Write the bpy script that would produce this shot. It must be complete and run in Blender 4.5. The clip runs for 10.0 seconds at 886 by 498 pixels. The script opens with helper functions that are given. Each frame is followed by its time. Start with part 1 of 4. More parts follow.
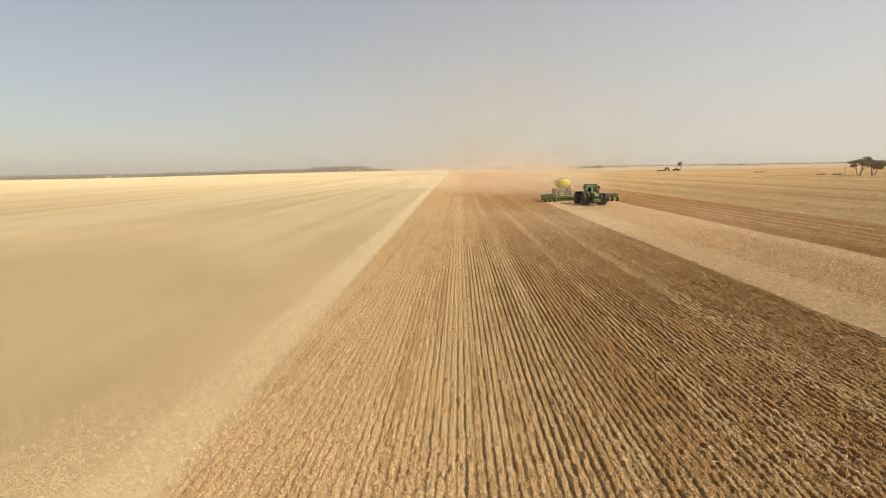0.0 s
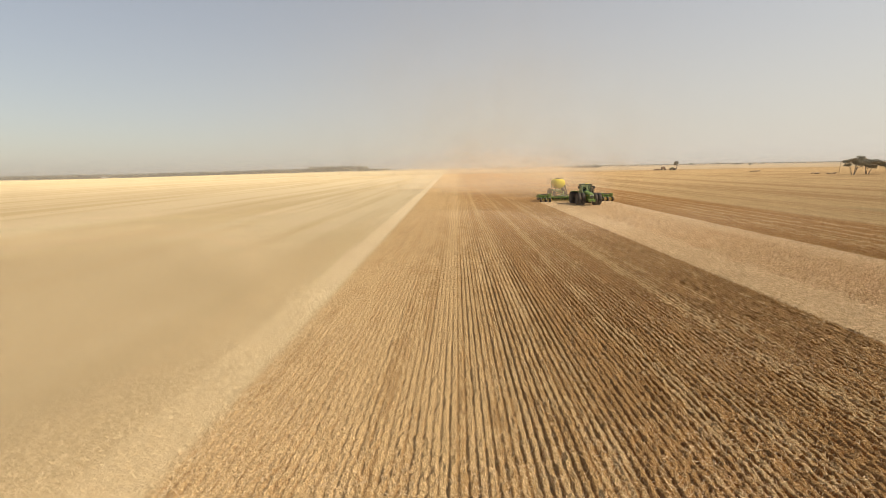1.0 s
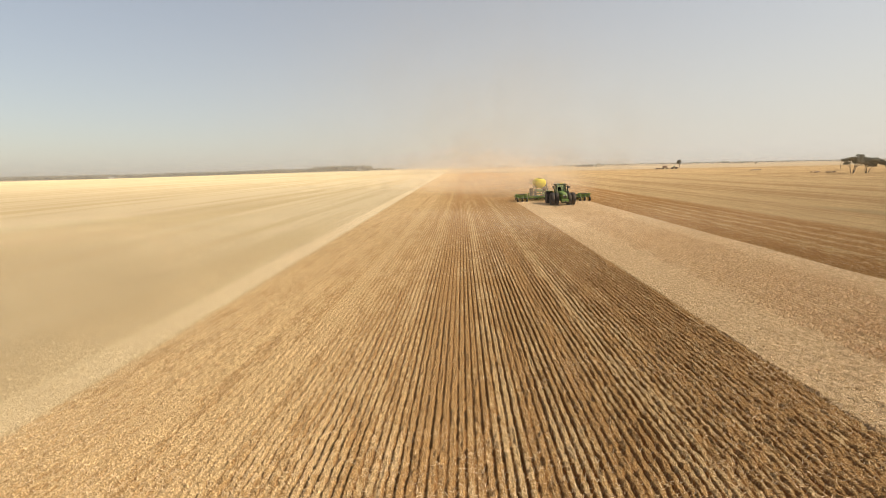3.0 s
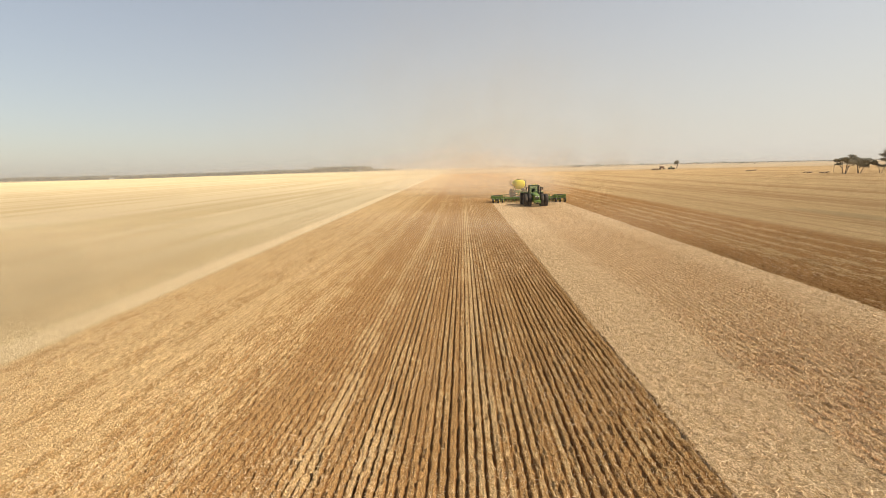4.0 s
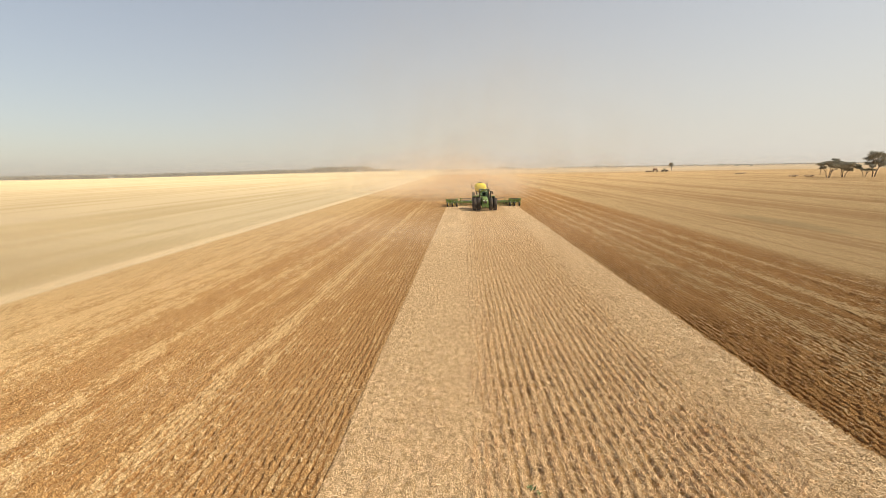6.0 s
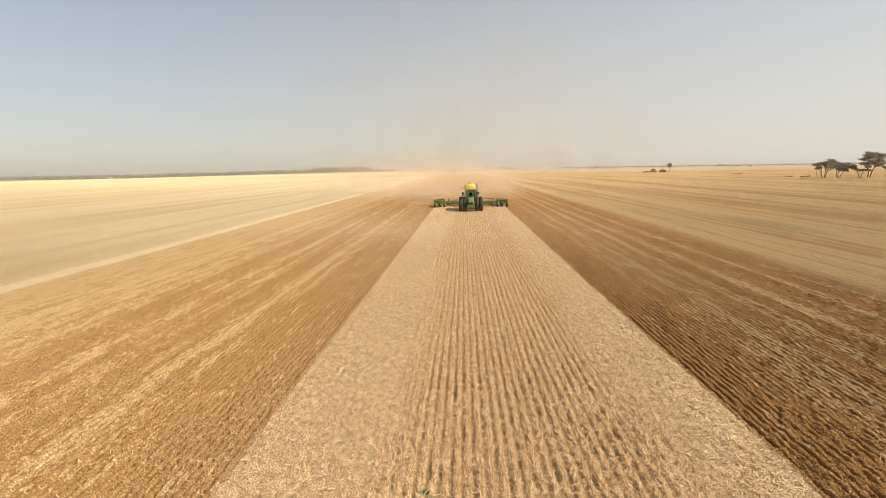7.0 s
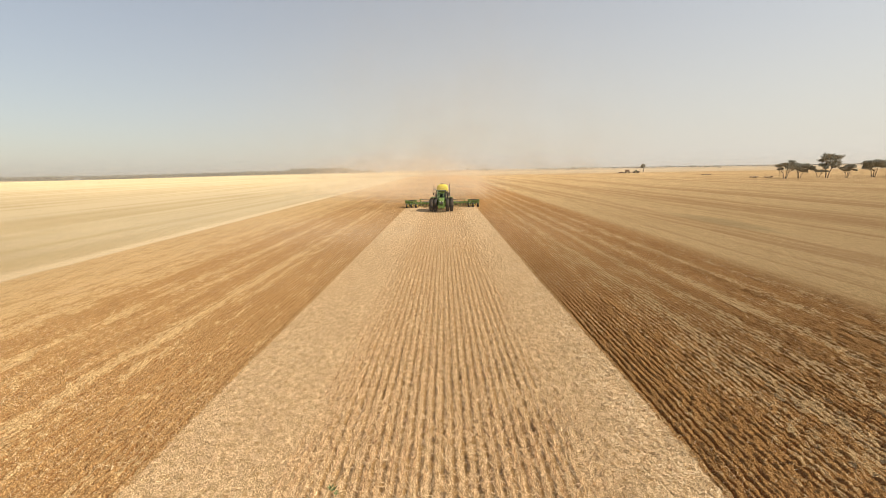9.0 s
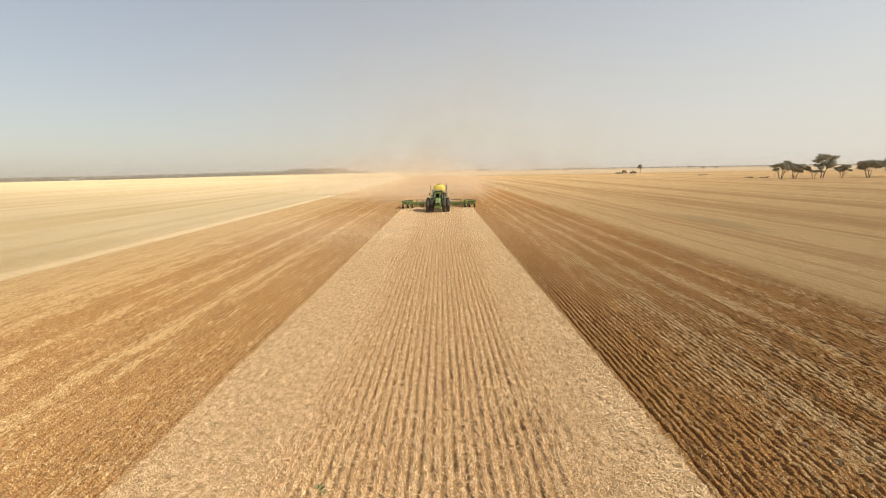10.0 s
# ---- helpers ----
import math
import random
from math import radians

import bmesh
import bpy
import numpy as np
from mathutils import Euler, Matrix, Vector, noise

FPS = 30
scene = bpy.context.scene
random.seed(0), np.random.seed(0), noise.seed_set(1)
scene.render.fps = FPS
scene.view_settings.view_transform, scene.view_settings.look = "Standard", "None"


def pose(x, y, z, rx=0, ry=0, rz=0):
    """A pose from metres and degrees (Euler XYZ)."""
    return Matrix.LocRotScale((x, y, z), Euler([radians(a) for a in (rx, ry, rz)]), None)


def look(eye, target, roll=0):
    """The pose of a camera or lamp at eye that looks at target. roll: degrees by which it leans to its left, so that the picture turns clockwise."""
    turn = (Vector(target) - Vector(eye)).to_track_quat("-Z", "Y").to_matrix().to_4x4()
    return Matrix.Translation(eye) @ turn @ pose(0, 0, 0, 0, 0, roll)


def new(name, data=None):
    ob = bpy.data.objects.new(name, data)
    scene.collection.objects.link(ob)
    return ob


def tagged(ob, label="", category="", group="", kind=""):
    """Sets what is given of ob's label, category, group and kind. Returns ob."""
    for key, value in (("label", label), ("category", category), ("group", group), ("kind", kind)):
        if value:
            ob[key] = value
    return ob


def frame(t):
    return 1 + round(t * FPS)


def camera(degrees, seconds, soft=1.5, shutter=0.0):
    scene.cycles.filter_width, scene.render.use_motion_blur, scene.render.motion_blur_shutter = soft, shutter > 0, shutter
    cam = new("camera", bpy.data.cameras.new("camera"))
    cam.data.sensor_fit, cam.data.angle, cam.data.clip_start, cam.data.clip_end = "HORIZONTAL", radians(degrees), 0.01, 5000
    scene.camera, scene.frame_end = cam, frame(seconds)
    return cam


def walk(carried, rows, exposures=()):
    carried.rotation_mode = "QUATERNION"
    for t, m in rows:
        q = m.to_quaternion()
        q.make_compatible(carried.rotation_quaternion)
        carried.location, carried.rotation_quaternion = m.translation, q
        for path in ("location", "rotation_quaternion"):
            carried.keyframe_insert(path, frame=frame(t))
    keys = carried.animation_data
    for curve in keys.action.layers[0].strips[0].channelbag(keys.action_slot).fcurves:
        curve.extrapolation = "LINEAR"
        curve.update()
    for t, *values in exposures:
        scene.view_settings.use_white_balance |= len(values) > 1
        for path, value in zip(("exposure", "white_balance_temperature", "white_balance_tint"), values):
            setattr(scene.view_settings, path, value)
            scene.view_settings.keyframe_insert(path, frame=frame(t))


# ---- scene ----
cam = camera(94.5, 10.0, soft=0.6)
PATH = [
    (0, (-14.681, -0.772, 6.029), (-14.764, 1.188, 5.643), -0.9),
    (0.5, (-14.639, -0.815, 6.068), (-14.712, 1.145, 5.681), -0.9),
    (1, (-14.364, -0.807, 6.101), (-14.435, 1.154, 5.713), -1.0),
    (1.5, (-13.669, -0.76, 6.136), (-13.742, 1.2, 5.747), -1.0),
    (2, (-12.535, -0.707, 6.199), (-12.611, 1.252, 5.807), -1.0),
    (3.5, (-7.376, -0.432, 6.095), (-7.477, 1.528, 5.706), -1.2),
    (4, (-5.001, -0.253, 6.158), (-5.102, 1.707, 5.77), -1.2),
    (4.5, (-2.567, 0.058, 6.18), (-2.665, 2.017, 5.79), -1.0),
    (5, (-0.272, 0.233, 6.373), (-0.373, 2.193, 5.986), -1.0),
    (5.5, (1.525, 0.348, 6.498), (1.422, 2.308, 6.112), -0.9),
    (7, (5.186, 0.686, 6.464), (5.082, 2.646, 6.081), -0.9),
    (7.5, (5.813, 0.624, 6.52), (5.71, 2.584, 6.137), -0.8),
    (8, (6.258, 0.612, 6.476), (6.197, 2.575, 6.095), -0.9),
    (8.5, (6.54, 0.59, 6.429), (6.486, 2.553, 6.05), -0.9),
    (9, (6.752, 0.567, 6.406), (6.741, 2.531, 6.026), -0.9),
    (9.5, (6.876, 0.545, 6.416), (6.872, 2.508, 6.036), -0.9),
    (10, (6.953, 0.542, 6.379), (6.953, 2.506, 6.001), -0.9),
]
walk(cam, [(t, look(eye, target, roll)) for t, eye, target, roll in PATH],
     [(0, 0.0, 6650, 11), (2.0, 0.01, 6650, 11), (3.4, 0.12, 6500, 10), (10, 0.13, 6500, 10)])

# ---- sky and sun ----
SUN_EL, SUN_AZ = 43.0, 104.0          # azimuth clockwise from the rows' direction
world = bpy.data.worlds.new("sky")
scene.world = world
world.use_nodes = True
wn, wl = world.node_tree.nodes, world.node_tree.links
sky = wn.new("ShaderNodeTexSky")
sky.sky_type, sky.sun_disc = "NISHITA", False
sky.sun_elevation, sky.sun_rotation = radians(SUN_EL), radians(SUN_AZ)
sky.air_density, sky.dust_density, sky.ozone_density, sky.altitude = 1.1, 1.2, 1.0, 200
wl.new(sky.outputs[0], wn["Background"].inputs[0])
wn["Background"].inputs[1].default_value = 0.122
# dust in the air whitens the lower sky
haze = wn.new("ShaderNodeBackground")
haze.inputs[0].default_value, haze.inputs[1].default_value = (0.61, 0.575, 0.51, 1), 1.0
way = wn.new("ShaderNodeSeparateXYZ")
wl.new(wn.new("ShaderNodeTexCoord").outputs["Generated"], way.inputs[0])
thick = wn.new("ShaderNodeMapRange")
for i, v in enumerate((0.0, 0.55, 0.97, 0.3)):
    thick.inputs[i + 1].default_value = v
wl.new(way.outputs[2], thick.inputs[0])
airmix = wn.new("ShaderNodeMixShader")
# the haze is thicker and brighter on the sun's side
sideways = wn.new("ShaderNodeMapRange")
for i, v in enumerate((-0.75, 0.1, 0.72, 1.0)):
    sideways.inputs[i + 1].default_value = v
wl.new(way.outputs[0], sideways.inputs[0])
amount = wn.new("ShaderNodeMath")
amount.operation = "MULTIPLY"
wl.new(thick.outputs[0], amount.inputs[0])
wl.new(sideways.outputs[0], amount.inputs[1])
glow = wn.new("ShaderNodeMapRange")
for i, v in enumerate((-0.7, 0.7, 0.91, 1.1)):
    glow.inputs[i + 1].default_value = v
wl.new(way.outputs[0], glow.inputs[0])
wl.new(glow.outputs[0], haze.inputs[1])
wl.new(amount.outputs[0], airmix.inputs[0])
wl.new(wn["Background"].outputs[0], airmix.inputs[1])
wl.new(haze.outputs[0], airmix.inputs[2])
wl.new(airmix.outputs[0], wn["World Output"].inputs[0])

sun = new("sun", bpy.data.lights.new("sun", "SUN"))
sun.data.energy, sun.data.angle, sun.data.color = 5.0, radians(0.6), (1.0, 0.90, 0.75)
az, el = radians(SUN_AZ), radians(SUN_EL)
sun.matrix_world = look((0, 0, 0), (-math.sin(az) * math.cos(el), -math.cos(az) * math.cos(el), -math.sin(el)))


# ---- materials ----
def material(name, rough=0.8, metal=0.0):
    m = bpy.data.materials.new(name)
    m.use_nodes = True
    n, l = m.node_tree.nodes, m.node_tree.links
    b = n["Principled BSDF"]
    b.inputs["Roughness"].default_value, b.inputs["Metallic"].default_value = rough, metal
    return m, n, l, b


def node(n, kind, **inputs):
    d = n.new(kind)
    for k, v in inputs.items():
        d.inputs[int(k[1:]) if k[1:].isdigit() else k].default_value = v
    return d


def mixed(n, l, fac, a, b):
    """Colour mix; each of fac, a, b is a socket or a value."""
    d = n.new("ShaderNodeMix")
    d.data_type = "RGBA"
    for socket, v in ((d.inputs[0], fac), (d.inputs[6], a), (d.inputs[7], b)):
        if isinstance(v, (int, float)):
            socket.default_value = v
        elif isinstance(v, tuple):
            socket.default_value = (*v, 1)
        else:
            l.new(v, socket)
    return d.outputs[2]


def calc(n, l, op, a, b=0.0, c=0.0, clamp=False):
    d = n.new("ShaderNodeMath")
    d.operation, d.use_clamp = op, clamp
    for socket, v in zip(d.inputs, (a, b, c)):
        if isinstance(v, (int, float)):
            socket.default_value = v
        else:
            l.new(v, socket)
    return d.outputs[0]


def ramp(n, l, v, lo, hi, a=0.0, b=1.0):
    d = n.new("ShaderNodeMapRange")
    d.interpolation_type = "SMOOTHSTEP"
    l.new(v, d.inputs[0])
    for i, x in enumerate((lo, hi, a, b)):
        d.inputs[i + 1].default_value = x
    return d.outputs[0]


def grain(n, l, where, scale, size, detail=3.0, rough=0.55):
    """Noise over coordinates stretched by scale (x, y, z)."""
    mp = n.new("ShaderNodeMapping")
    mp.inputs["Scale"].default_value = scale
    l.new(where, mp.inputs[0])
    t = node(n, "ShaderNodeTexNoise", Scale=size, Detail=detail, Roughness=rough)
    l.new(mp.outputs[0], t.inputs["Vector"])
    return t.outputs[0]


ROW = 0.2                              # spacing of the freshly drilled rows
OLD_ROW = 0.25                         # spacing of the old stubble rows
STRIP = 12.2                           # one pass of the drill
DRILL_Y = 73.0


def field_material():
    m, n, l, b = material("dry_field", 0.95)
    b.inputs["Specular IOR Level"].default_value = 0.06
    b.inputs["Diffuse Roughness"].default_value = 0.55
    where = n.new("ShaderNodeTexCoord").outputs["Object"]
    xyz = n.new("ShaderNodeSeparateXYZ")
    l.new(where, xyz.inputs[0])
    x, y = xyz.outputs[0], xyz.outputs[1]
    streak = grain(n, l, where, (1, 0.012, 0), 0.55, 5, 0.7)        # long streaks along the rows
    lines = grain(n, l, where, (1, 0.03, 0), 2.2, 3, 0.6)
    patch = grain(n, l, where, (1, 0.35, 0), 0.12, 4)
    fine = grain(n, l, where, (1, 1, 0), 9.0, 4, 0.65)
    bits = ramp(n, l, grain(n, l, where, (1, 0.8, 0), 30.0, 3, 0.65), 0.36, 0.64)
    broad = grain(n, l, where, (1, 0.12, 0), 0.07, 4)
    wob = calc(n, l, "MULTIPLY_ADD", fine, 0.5, -0.25)
    wob_small = calc(n, l, "MULTIPLY_ADD", fine, 0.06, -0.03)
    xw = calc(n, l, "ADD", x, wob)
    # masks of the bands
    left_edge = calc(n, l, "MULTIPLY_ADD", y, -0.018, -20.2)
    dx = calc(n, l, "SUBTRACT", xw, left_edge)
    crop = ramp(n, l, dx, 0.15, -0.25)                               # uncut pale stubble beyond the edge
    strip = calc(n, l, "MULTIPLY", ramp(n, l, xw, -0.08, 0.08), ramp(n, l, xw, STRIP + 0.08, STRIP - 0.08))
    strip = calc(n, l, "MULTIPLY", strip, ramp(n, l, y, DRILL_Y + 0.5, DRILL_Y - 0.5))
    older = ramp(n, l, calc(n, l, "MULTIPLY_ADD", streak, 4.0, xw), 26.6, 29.0)
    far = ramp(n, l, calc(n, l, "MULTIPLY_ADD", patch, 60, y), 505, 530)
    # worked soil with tufts of straw
    tuft = grain(n, l, where, (1, 0.62, 0), 6.0, 4, 0.62)
    clump = grain(n, l, where, (1, 0.30, 0), 1.5, 3, 0.55)
    red = ramp(n, l, xw, -15.0, -9.0)
    soil = mixed(n, l, bits, mixed(n, l, red, (0.40, 0.225, 0.08), (0.345, 0.17, 0.057)), mixed(n, l, red, (0.65, 0.405, 0.17), (0.60, 0.34, 0.125)))
    ruddy = ramp(n, l, xw, 11.0, 13.0)
    soil = mixed(n, l, calc(n, l, "MULTIPLY", ruddy, 0.85), soil, mixed(n, l, bits, (0.33, 0.145, 0.038), (0.61, 0.30, 0.088)))
    trash = mixed(n, l, bits, (0.55, 0.355, 0.148), (0.93, 0.665, 0.345))
    cover = calc(n, l, "ADD", calc(n, l, "MULTIPLY_ADD", streak, 0.55, -0.275), calc(n, l, "MULTIPLY", tuft, 0.95))
    cover = calc(n, l, "ADD", cover, calc(n, l, "MULTIPLY_ADD", lines, 0.45, -0.225))
    cover = calc(n, l, "ADD", cover, calc(n, l, "MULTIPLY_ADD", clump, 0.7, -0.35))
    cover = calc(n, l, "MULTIPLY_ADD", ramp(n, l, xw, -8.0, -15.0), 0.07, cover)
    cover = calc(n, l, "MULTIPLY_ADD", ramp(n, l, xw, -14.5, -19.5), 0.08, cover)
    fresh = calc(n, l, "MULTIPLY", ramp(n, l, xw, 12.0, 12.6), ramp(n, l, xw, 15.5, 13.5))
    cover = calc(n, l, "MULTIPLY_ADD", fresh, -0.10, cover)
    cover = calc(n, l, "MULTIPLY_ADD", calc(n, l, "MULTIPLY", ramp(n, l, xw, -14.0, -9.0), ramp(n, l, xw, 12.0, 11.0, 0.5, 1.0)), -0.07, cover)
    late = calc(n, l, "MULTIPLY", ramp(n, l, xw, -2.6, -1.2), ramp(n, l, xw, 0.1, -0.1))
    cover = calc(n, l, "MULTIPLY_ADD", late, -0.04, cover)
    for at, half, more in ((-16.4, 0.3, -0.06), (-14.8, 0.4, 0.15), (-13.4, 0.4, -0.05), (-11.7, 0.3, 0.08), (-10.3, 0.45, -0.07), (-8.4, 0.4, 0.12), (-7.2, 0.2, 0.09), (-6.1, 0.4, -0.08), (-4.75, 0.35, 0.16), (-3.6, 0.2, 0.07), (-2.3, 0.4, -0.06), (16.6, 0.3, 0.16), (18.7, 0.35, 0.17), (20.4, 0.4, 0.10), (21.8, 0.5, -0.10), (23.0, 0.3, 0.12), (24.0, 0.4, -0.10)):
        off = calc(n, l, "ABSOLUTE", calc(n, l, "SUBTRACT", xw, at))
        cover = calc(n, l, "MULTIPLY_ADD", ramp(n, l, off, half * 1.6, half * 0.4), more, cover)
    side = calc(n, l, "WRAP", calc(n, l, "ADD", x, wob_small), ROW / 2, -ROW / 2)
    bare = calc(n, l, "MULTIPLY", ramp(n, l, side, -0.05, -0.02), ramp(n, l, side, 0.06, 0.03))
    cover = calc(n, l, "MULTIPLY_ADD", calc(n, l, "MULTIPLY", bare, ramp(n, l, xw, -17.0, -13.8, 0.3, 1.0)), -0.12, cover)
    cover = ramp(n, l, cover, 0.40, 0.60, 0.14, 0.84)
    worked = mixed(n, l, cover, soil, trash)
    # fresh soil lies open in the furrows, painted darker for the shade there
    turned_shade = calc(n, l, "MULTIPLY", ramp(n, l, side, -0.035, -0.012), ramp(n, l, side, 0.05, 0.025))
    turned_shade = calc(n, l, "MULTIPLY", turned_shade, ramp(n, l, grain(n, l, where, (0.6, 1, 0), 7.5, 3, 0.6), 0.36, 0.52, 0.15, 0.7))
    turned_shade = calc(n, l, "MULTIPLY", turned_shade, ramp(n, l, xw, -15.5, -9.0, 0.4, 1.0))
    worked = mixed(n, l, turned_shade, worked, (0.33, 0.15, 0.05))
    # a dull olive patch in the older ground
    px, py = calc(n, l, "DIVIDE", calc(n, l, "SUBTRACT", xw, 38.6), 2.8), calc(n, l, "DIVIDE", calc(n, l, "SUBTRACT", y, 48.0), 12.0)
    spot = calc(n, l, "ADD", calc(n, l, "MULTIPLY", px, px), calc(n, l, "MULTIPLY", py, py))
    spot = ramp(n, l, calc(n, l, "MULTIPLY_ADD", lines, 1.2, spot), 1.5, 0.5, 0.0, 0.45)
    # stubble strip: a mat of straw with soil between the rows
    mat = mixed(n, l, ramp(n, l, calc(n, l, "MULTIPLY_ADD", tuft, 0.7, calc(n, l, "MULTIPLY", bits, 0.3)), 0.36, 0.66), (0.55, 0.35, 0.162), (0.97, 0.705, 0.40))
    mat = mixed(n, l, ramp(n, l, clump, 0.42, 0.62, 0.0, 0.3), mat, (0.64, 0.425, 0.225))
    between = calc(n, l, "PINGPONG", calc(n, l, "ADD", x, OLD_ROW / 2), OLD_ROW / 2)
    inner = calc(n, l, "MULTIPLY", ramp(n, l, xw, 3.4, 4.2), ramp(n, l, xw, 10.2, 8.8))
    between = calc(n, l, "MULTIPLY", ramp(n, l, between, 0.07, 0.02, 0.0, 0.2), inner)
    spots = grain(n, l, where, (1, 0.7, 0), 7.0, 3, 0.6)
    gap = ramp(n, l, calc(n, l, "SUBTRACT", spots, between), 0.30, 0.46, 0.75, 0.0)
    straw = mixed(n, l, gap, mat, (0.50, 0.28, 0.10))
    # older ground to the side: greyer stubble with brown streaks that run off into the distance
    old_a = mixed(n, l, ramp(n, l, calc(n, l, "MULTIPLY_ADD", tuft, 0.6, calc(n, l, "MULTIPLY", bits, 0.4)), 0.36, 0.62), (0.44, 0.285, 0.118), (0.78, 0.535, 0.262))
    long_streak = grain(n, l, where, (1, 0.016, 0), 0.16, 5, 0.62)
    tone = calc(n, l, "ADD", calc(n, l, "MULTIPLY_ADD", lines, 0.35, streak), calc(n, l, "MULTIPLY_ADD", long_streak, 1.3, -0.65))
    tone = calc(n, l, "MULTIPLY_ADD", broad, 0.5, tone)
    old = mixed(n, l, ramp(n, l, tone, 0.86, 1.06, 0.0, 0.85), old_a, mixed(n, l, bits, (0.37, 0.205, 0.082), (0.58, 0.35, 0.148)))
    # uncut pale stubble
    gold_a = mixed(n, l, fine, (0.56, 0.41, 0.205), (0.72, 0.555, 0.31))
    sweep = grain(n, l, where, (1, 0.035, 0), 0.22, 4, 0.6)
    wide_sweep = grain(n, l, where, (1, 0.05, 0), 0.035, 3, 0.5)
    gold = mixed(n, l, ramp(n, l, calc(n, l, "MULTIPLY_ADD", wide_sweep, 0.7, sweep), 0.72, 0.98, 0.0, 0.8), gold_a, (0.76, 0.61, 0.37))
    rim = ramp(n, l, calc(n, l, "ABSOLUTE", calc(n, l, "ADD", dx, 1.0)), 1.1, 0.5, 0.0, 0.7)
    gold = mixed(n, l, rim, gold, (0.92, 0.74, 0.46))
    c = mixed(n, l, older, worked, old)
    c = mixed(n, l, spot, c, (0.30, 0.225, 0.10))
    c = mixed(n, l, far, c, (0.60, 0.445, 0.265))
    c = mixed(n, l, crop, c, gold)
    c = mixed(n, l, strip, c, straw)
    l.new(c, b.inputs["Base Color"])
    bump = node(n, "ShaderNodeBump", Strength=1.0, Distance=0.09)
    l.new(calc(n, l, "ADD", fine, calc(n, l, "MULTIPLY", bits, 0.6)), bump.inputs["Height"])
    l.new(bump.outputs[0], b.inputs["Normal"])
    return m


def straw_material(name, dark, light):
    m, n, l, b = material(name, 0.7)
    b.inputs["Specular IOR Level"].default_value = 0.3
    r = n.new("ShaderNodeNewGeometry").outputs["Random Per Island"]
    l.new(mixed(n, l, r, dark, light), b.inputs["Base Color"])
    return m


def paint(name, colour, rough=0.4, metal=0.0, dust=0.35, dust_colour=(0.42, 0.29, 0.17)):
    """A painted, dusty surface."""
    m, n, l, b = material(name, rough, metal)
    where = n.new("ShaderNodeTexCoord").outputs["Object"]
    t = grain(n, l, where, (1, 1, 1), 3.0, 5)
    t2 = grain(n, l, where, (1, 1, 1), 22.0, 3)
    f = calc(n, l, "MULTIPLY", ramp(n, l, calc(n, l, "MULTIPLY_ADD", t2, 0.4, t), 0.5, 0.95), dust, clamp=True)
    l.new(mixed(n, l, f, colour, dust_colour), b.inputs["Base Color"])
    l.new(calc(n, l, "MULTIPLY_ADD", f, 0.5, rough, clamp=True), b.inputs["Roughness"])
    bump = node(n, "ShaderNodeBump", Strength=0.12, Distance=0.01)
    l.new(t2, bump.inputs["Height"])
    l.new(bump.outputs[0], b.inputs["Normal"])
    return m


def leaf_material(name, dark, light):
    m, n, l, b = material(name, 0.6)
    r = n.new("ShaderNodeNewGeometry").outputs["Random Per Island"]
    l.new(mixed(n, l, r, dark, light), b.inputs["Base Color"])
    return m


def bark_material():
    m, n, l, b = material("gum_bark", 0.9)
    where = n.new("ShaderNodeTexCoord").outputs["Object"]
    t = grain(n, l, where, (1, 1, 0.25), 5.0, 5)
    l.new(mixed(n, l, ramp(n, l, t, 0.35, 0.65), (0.10, 0.075, 0.055), (0.30, 0.25, 0.20)), b.inputs["Base Color"])
    return m


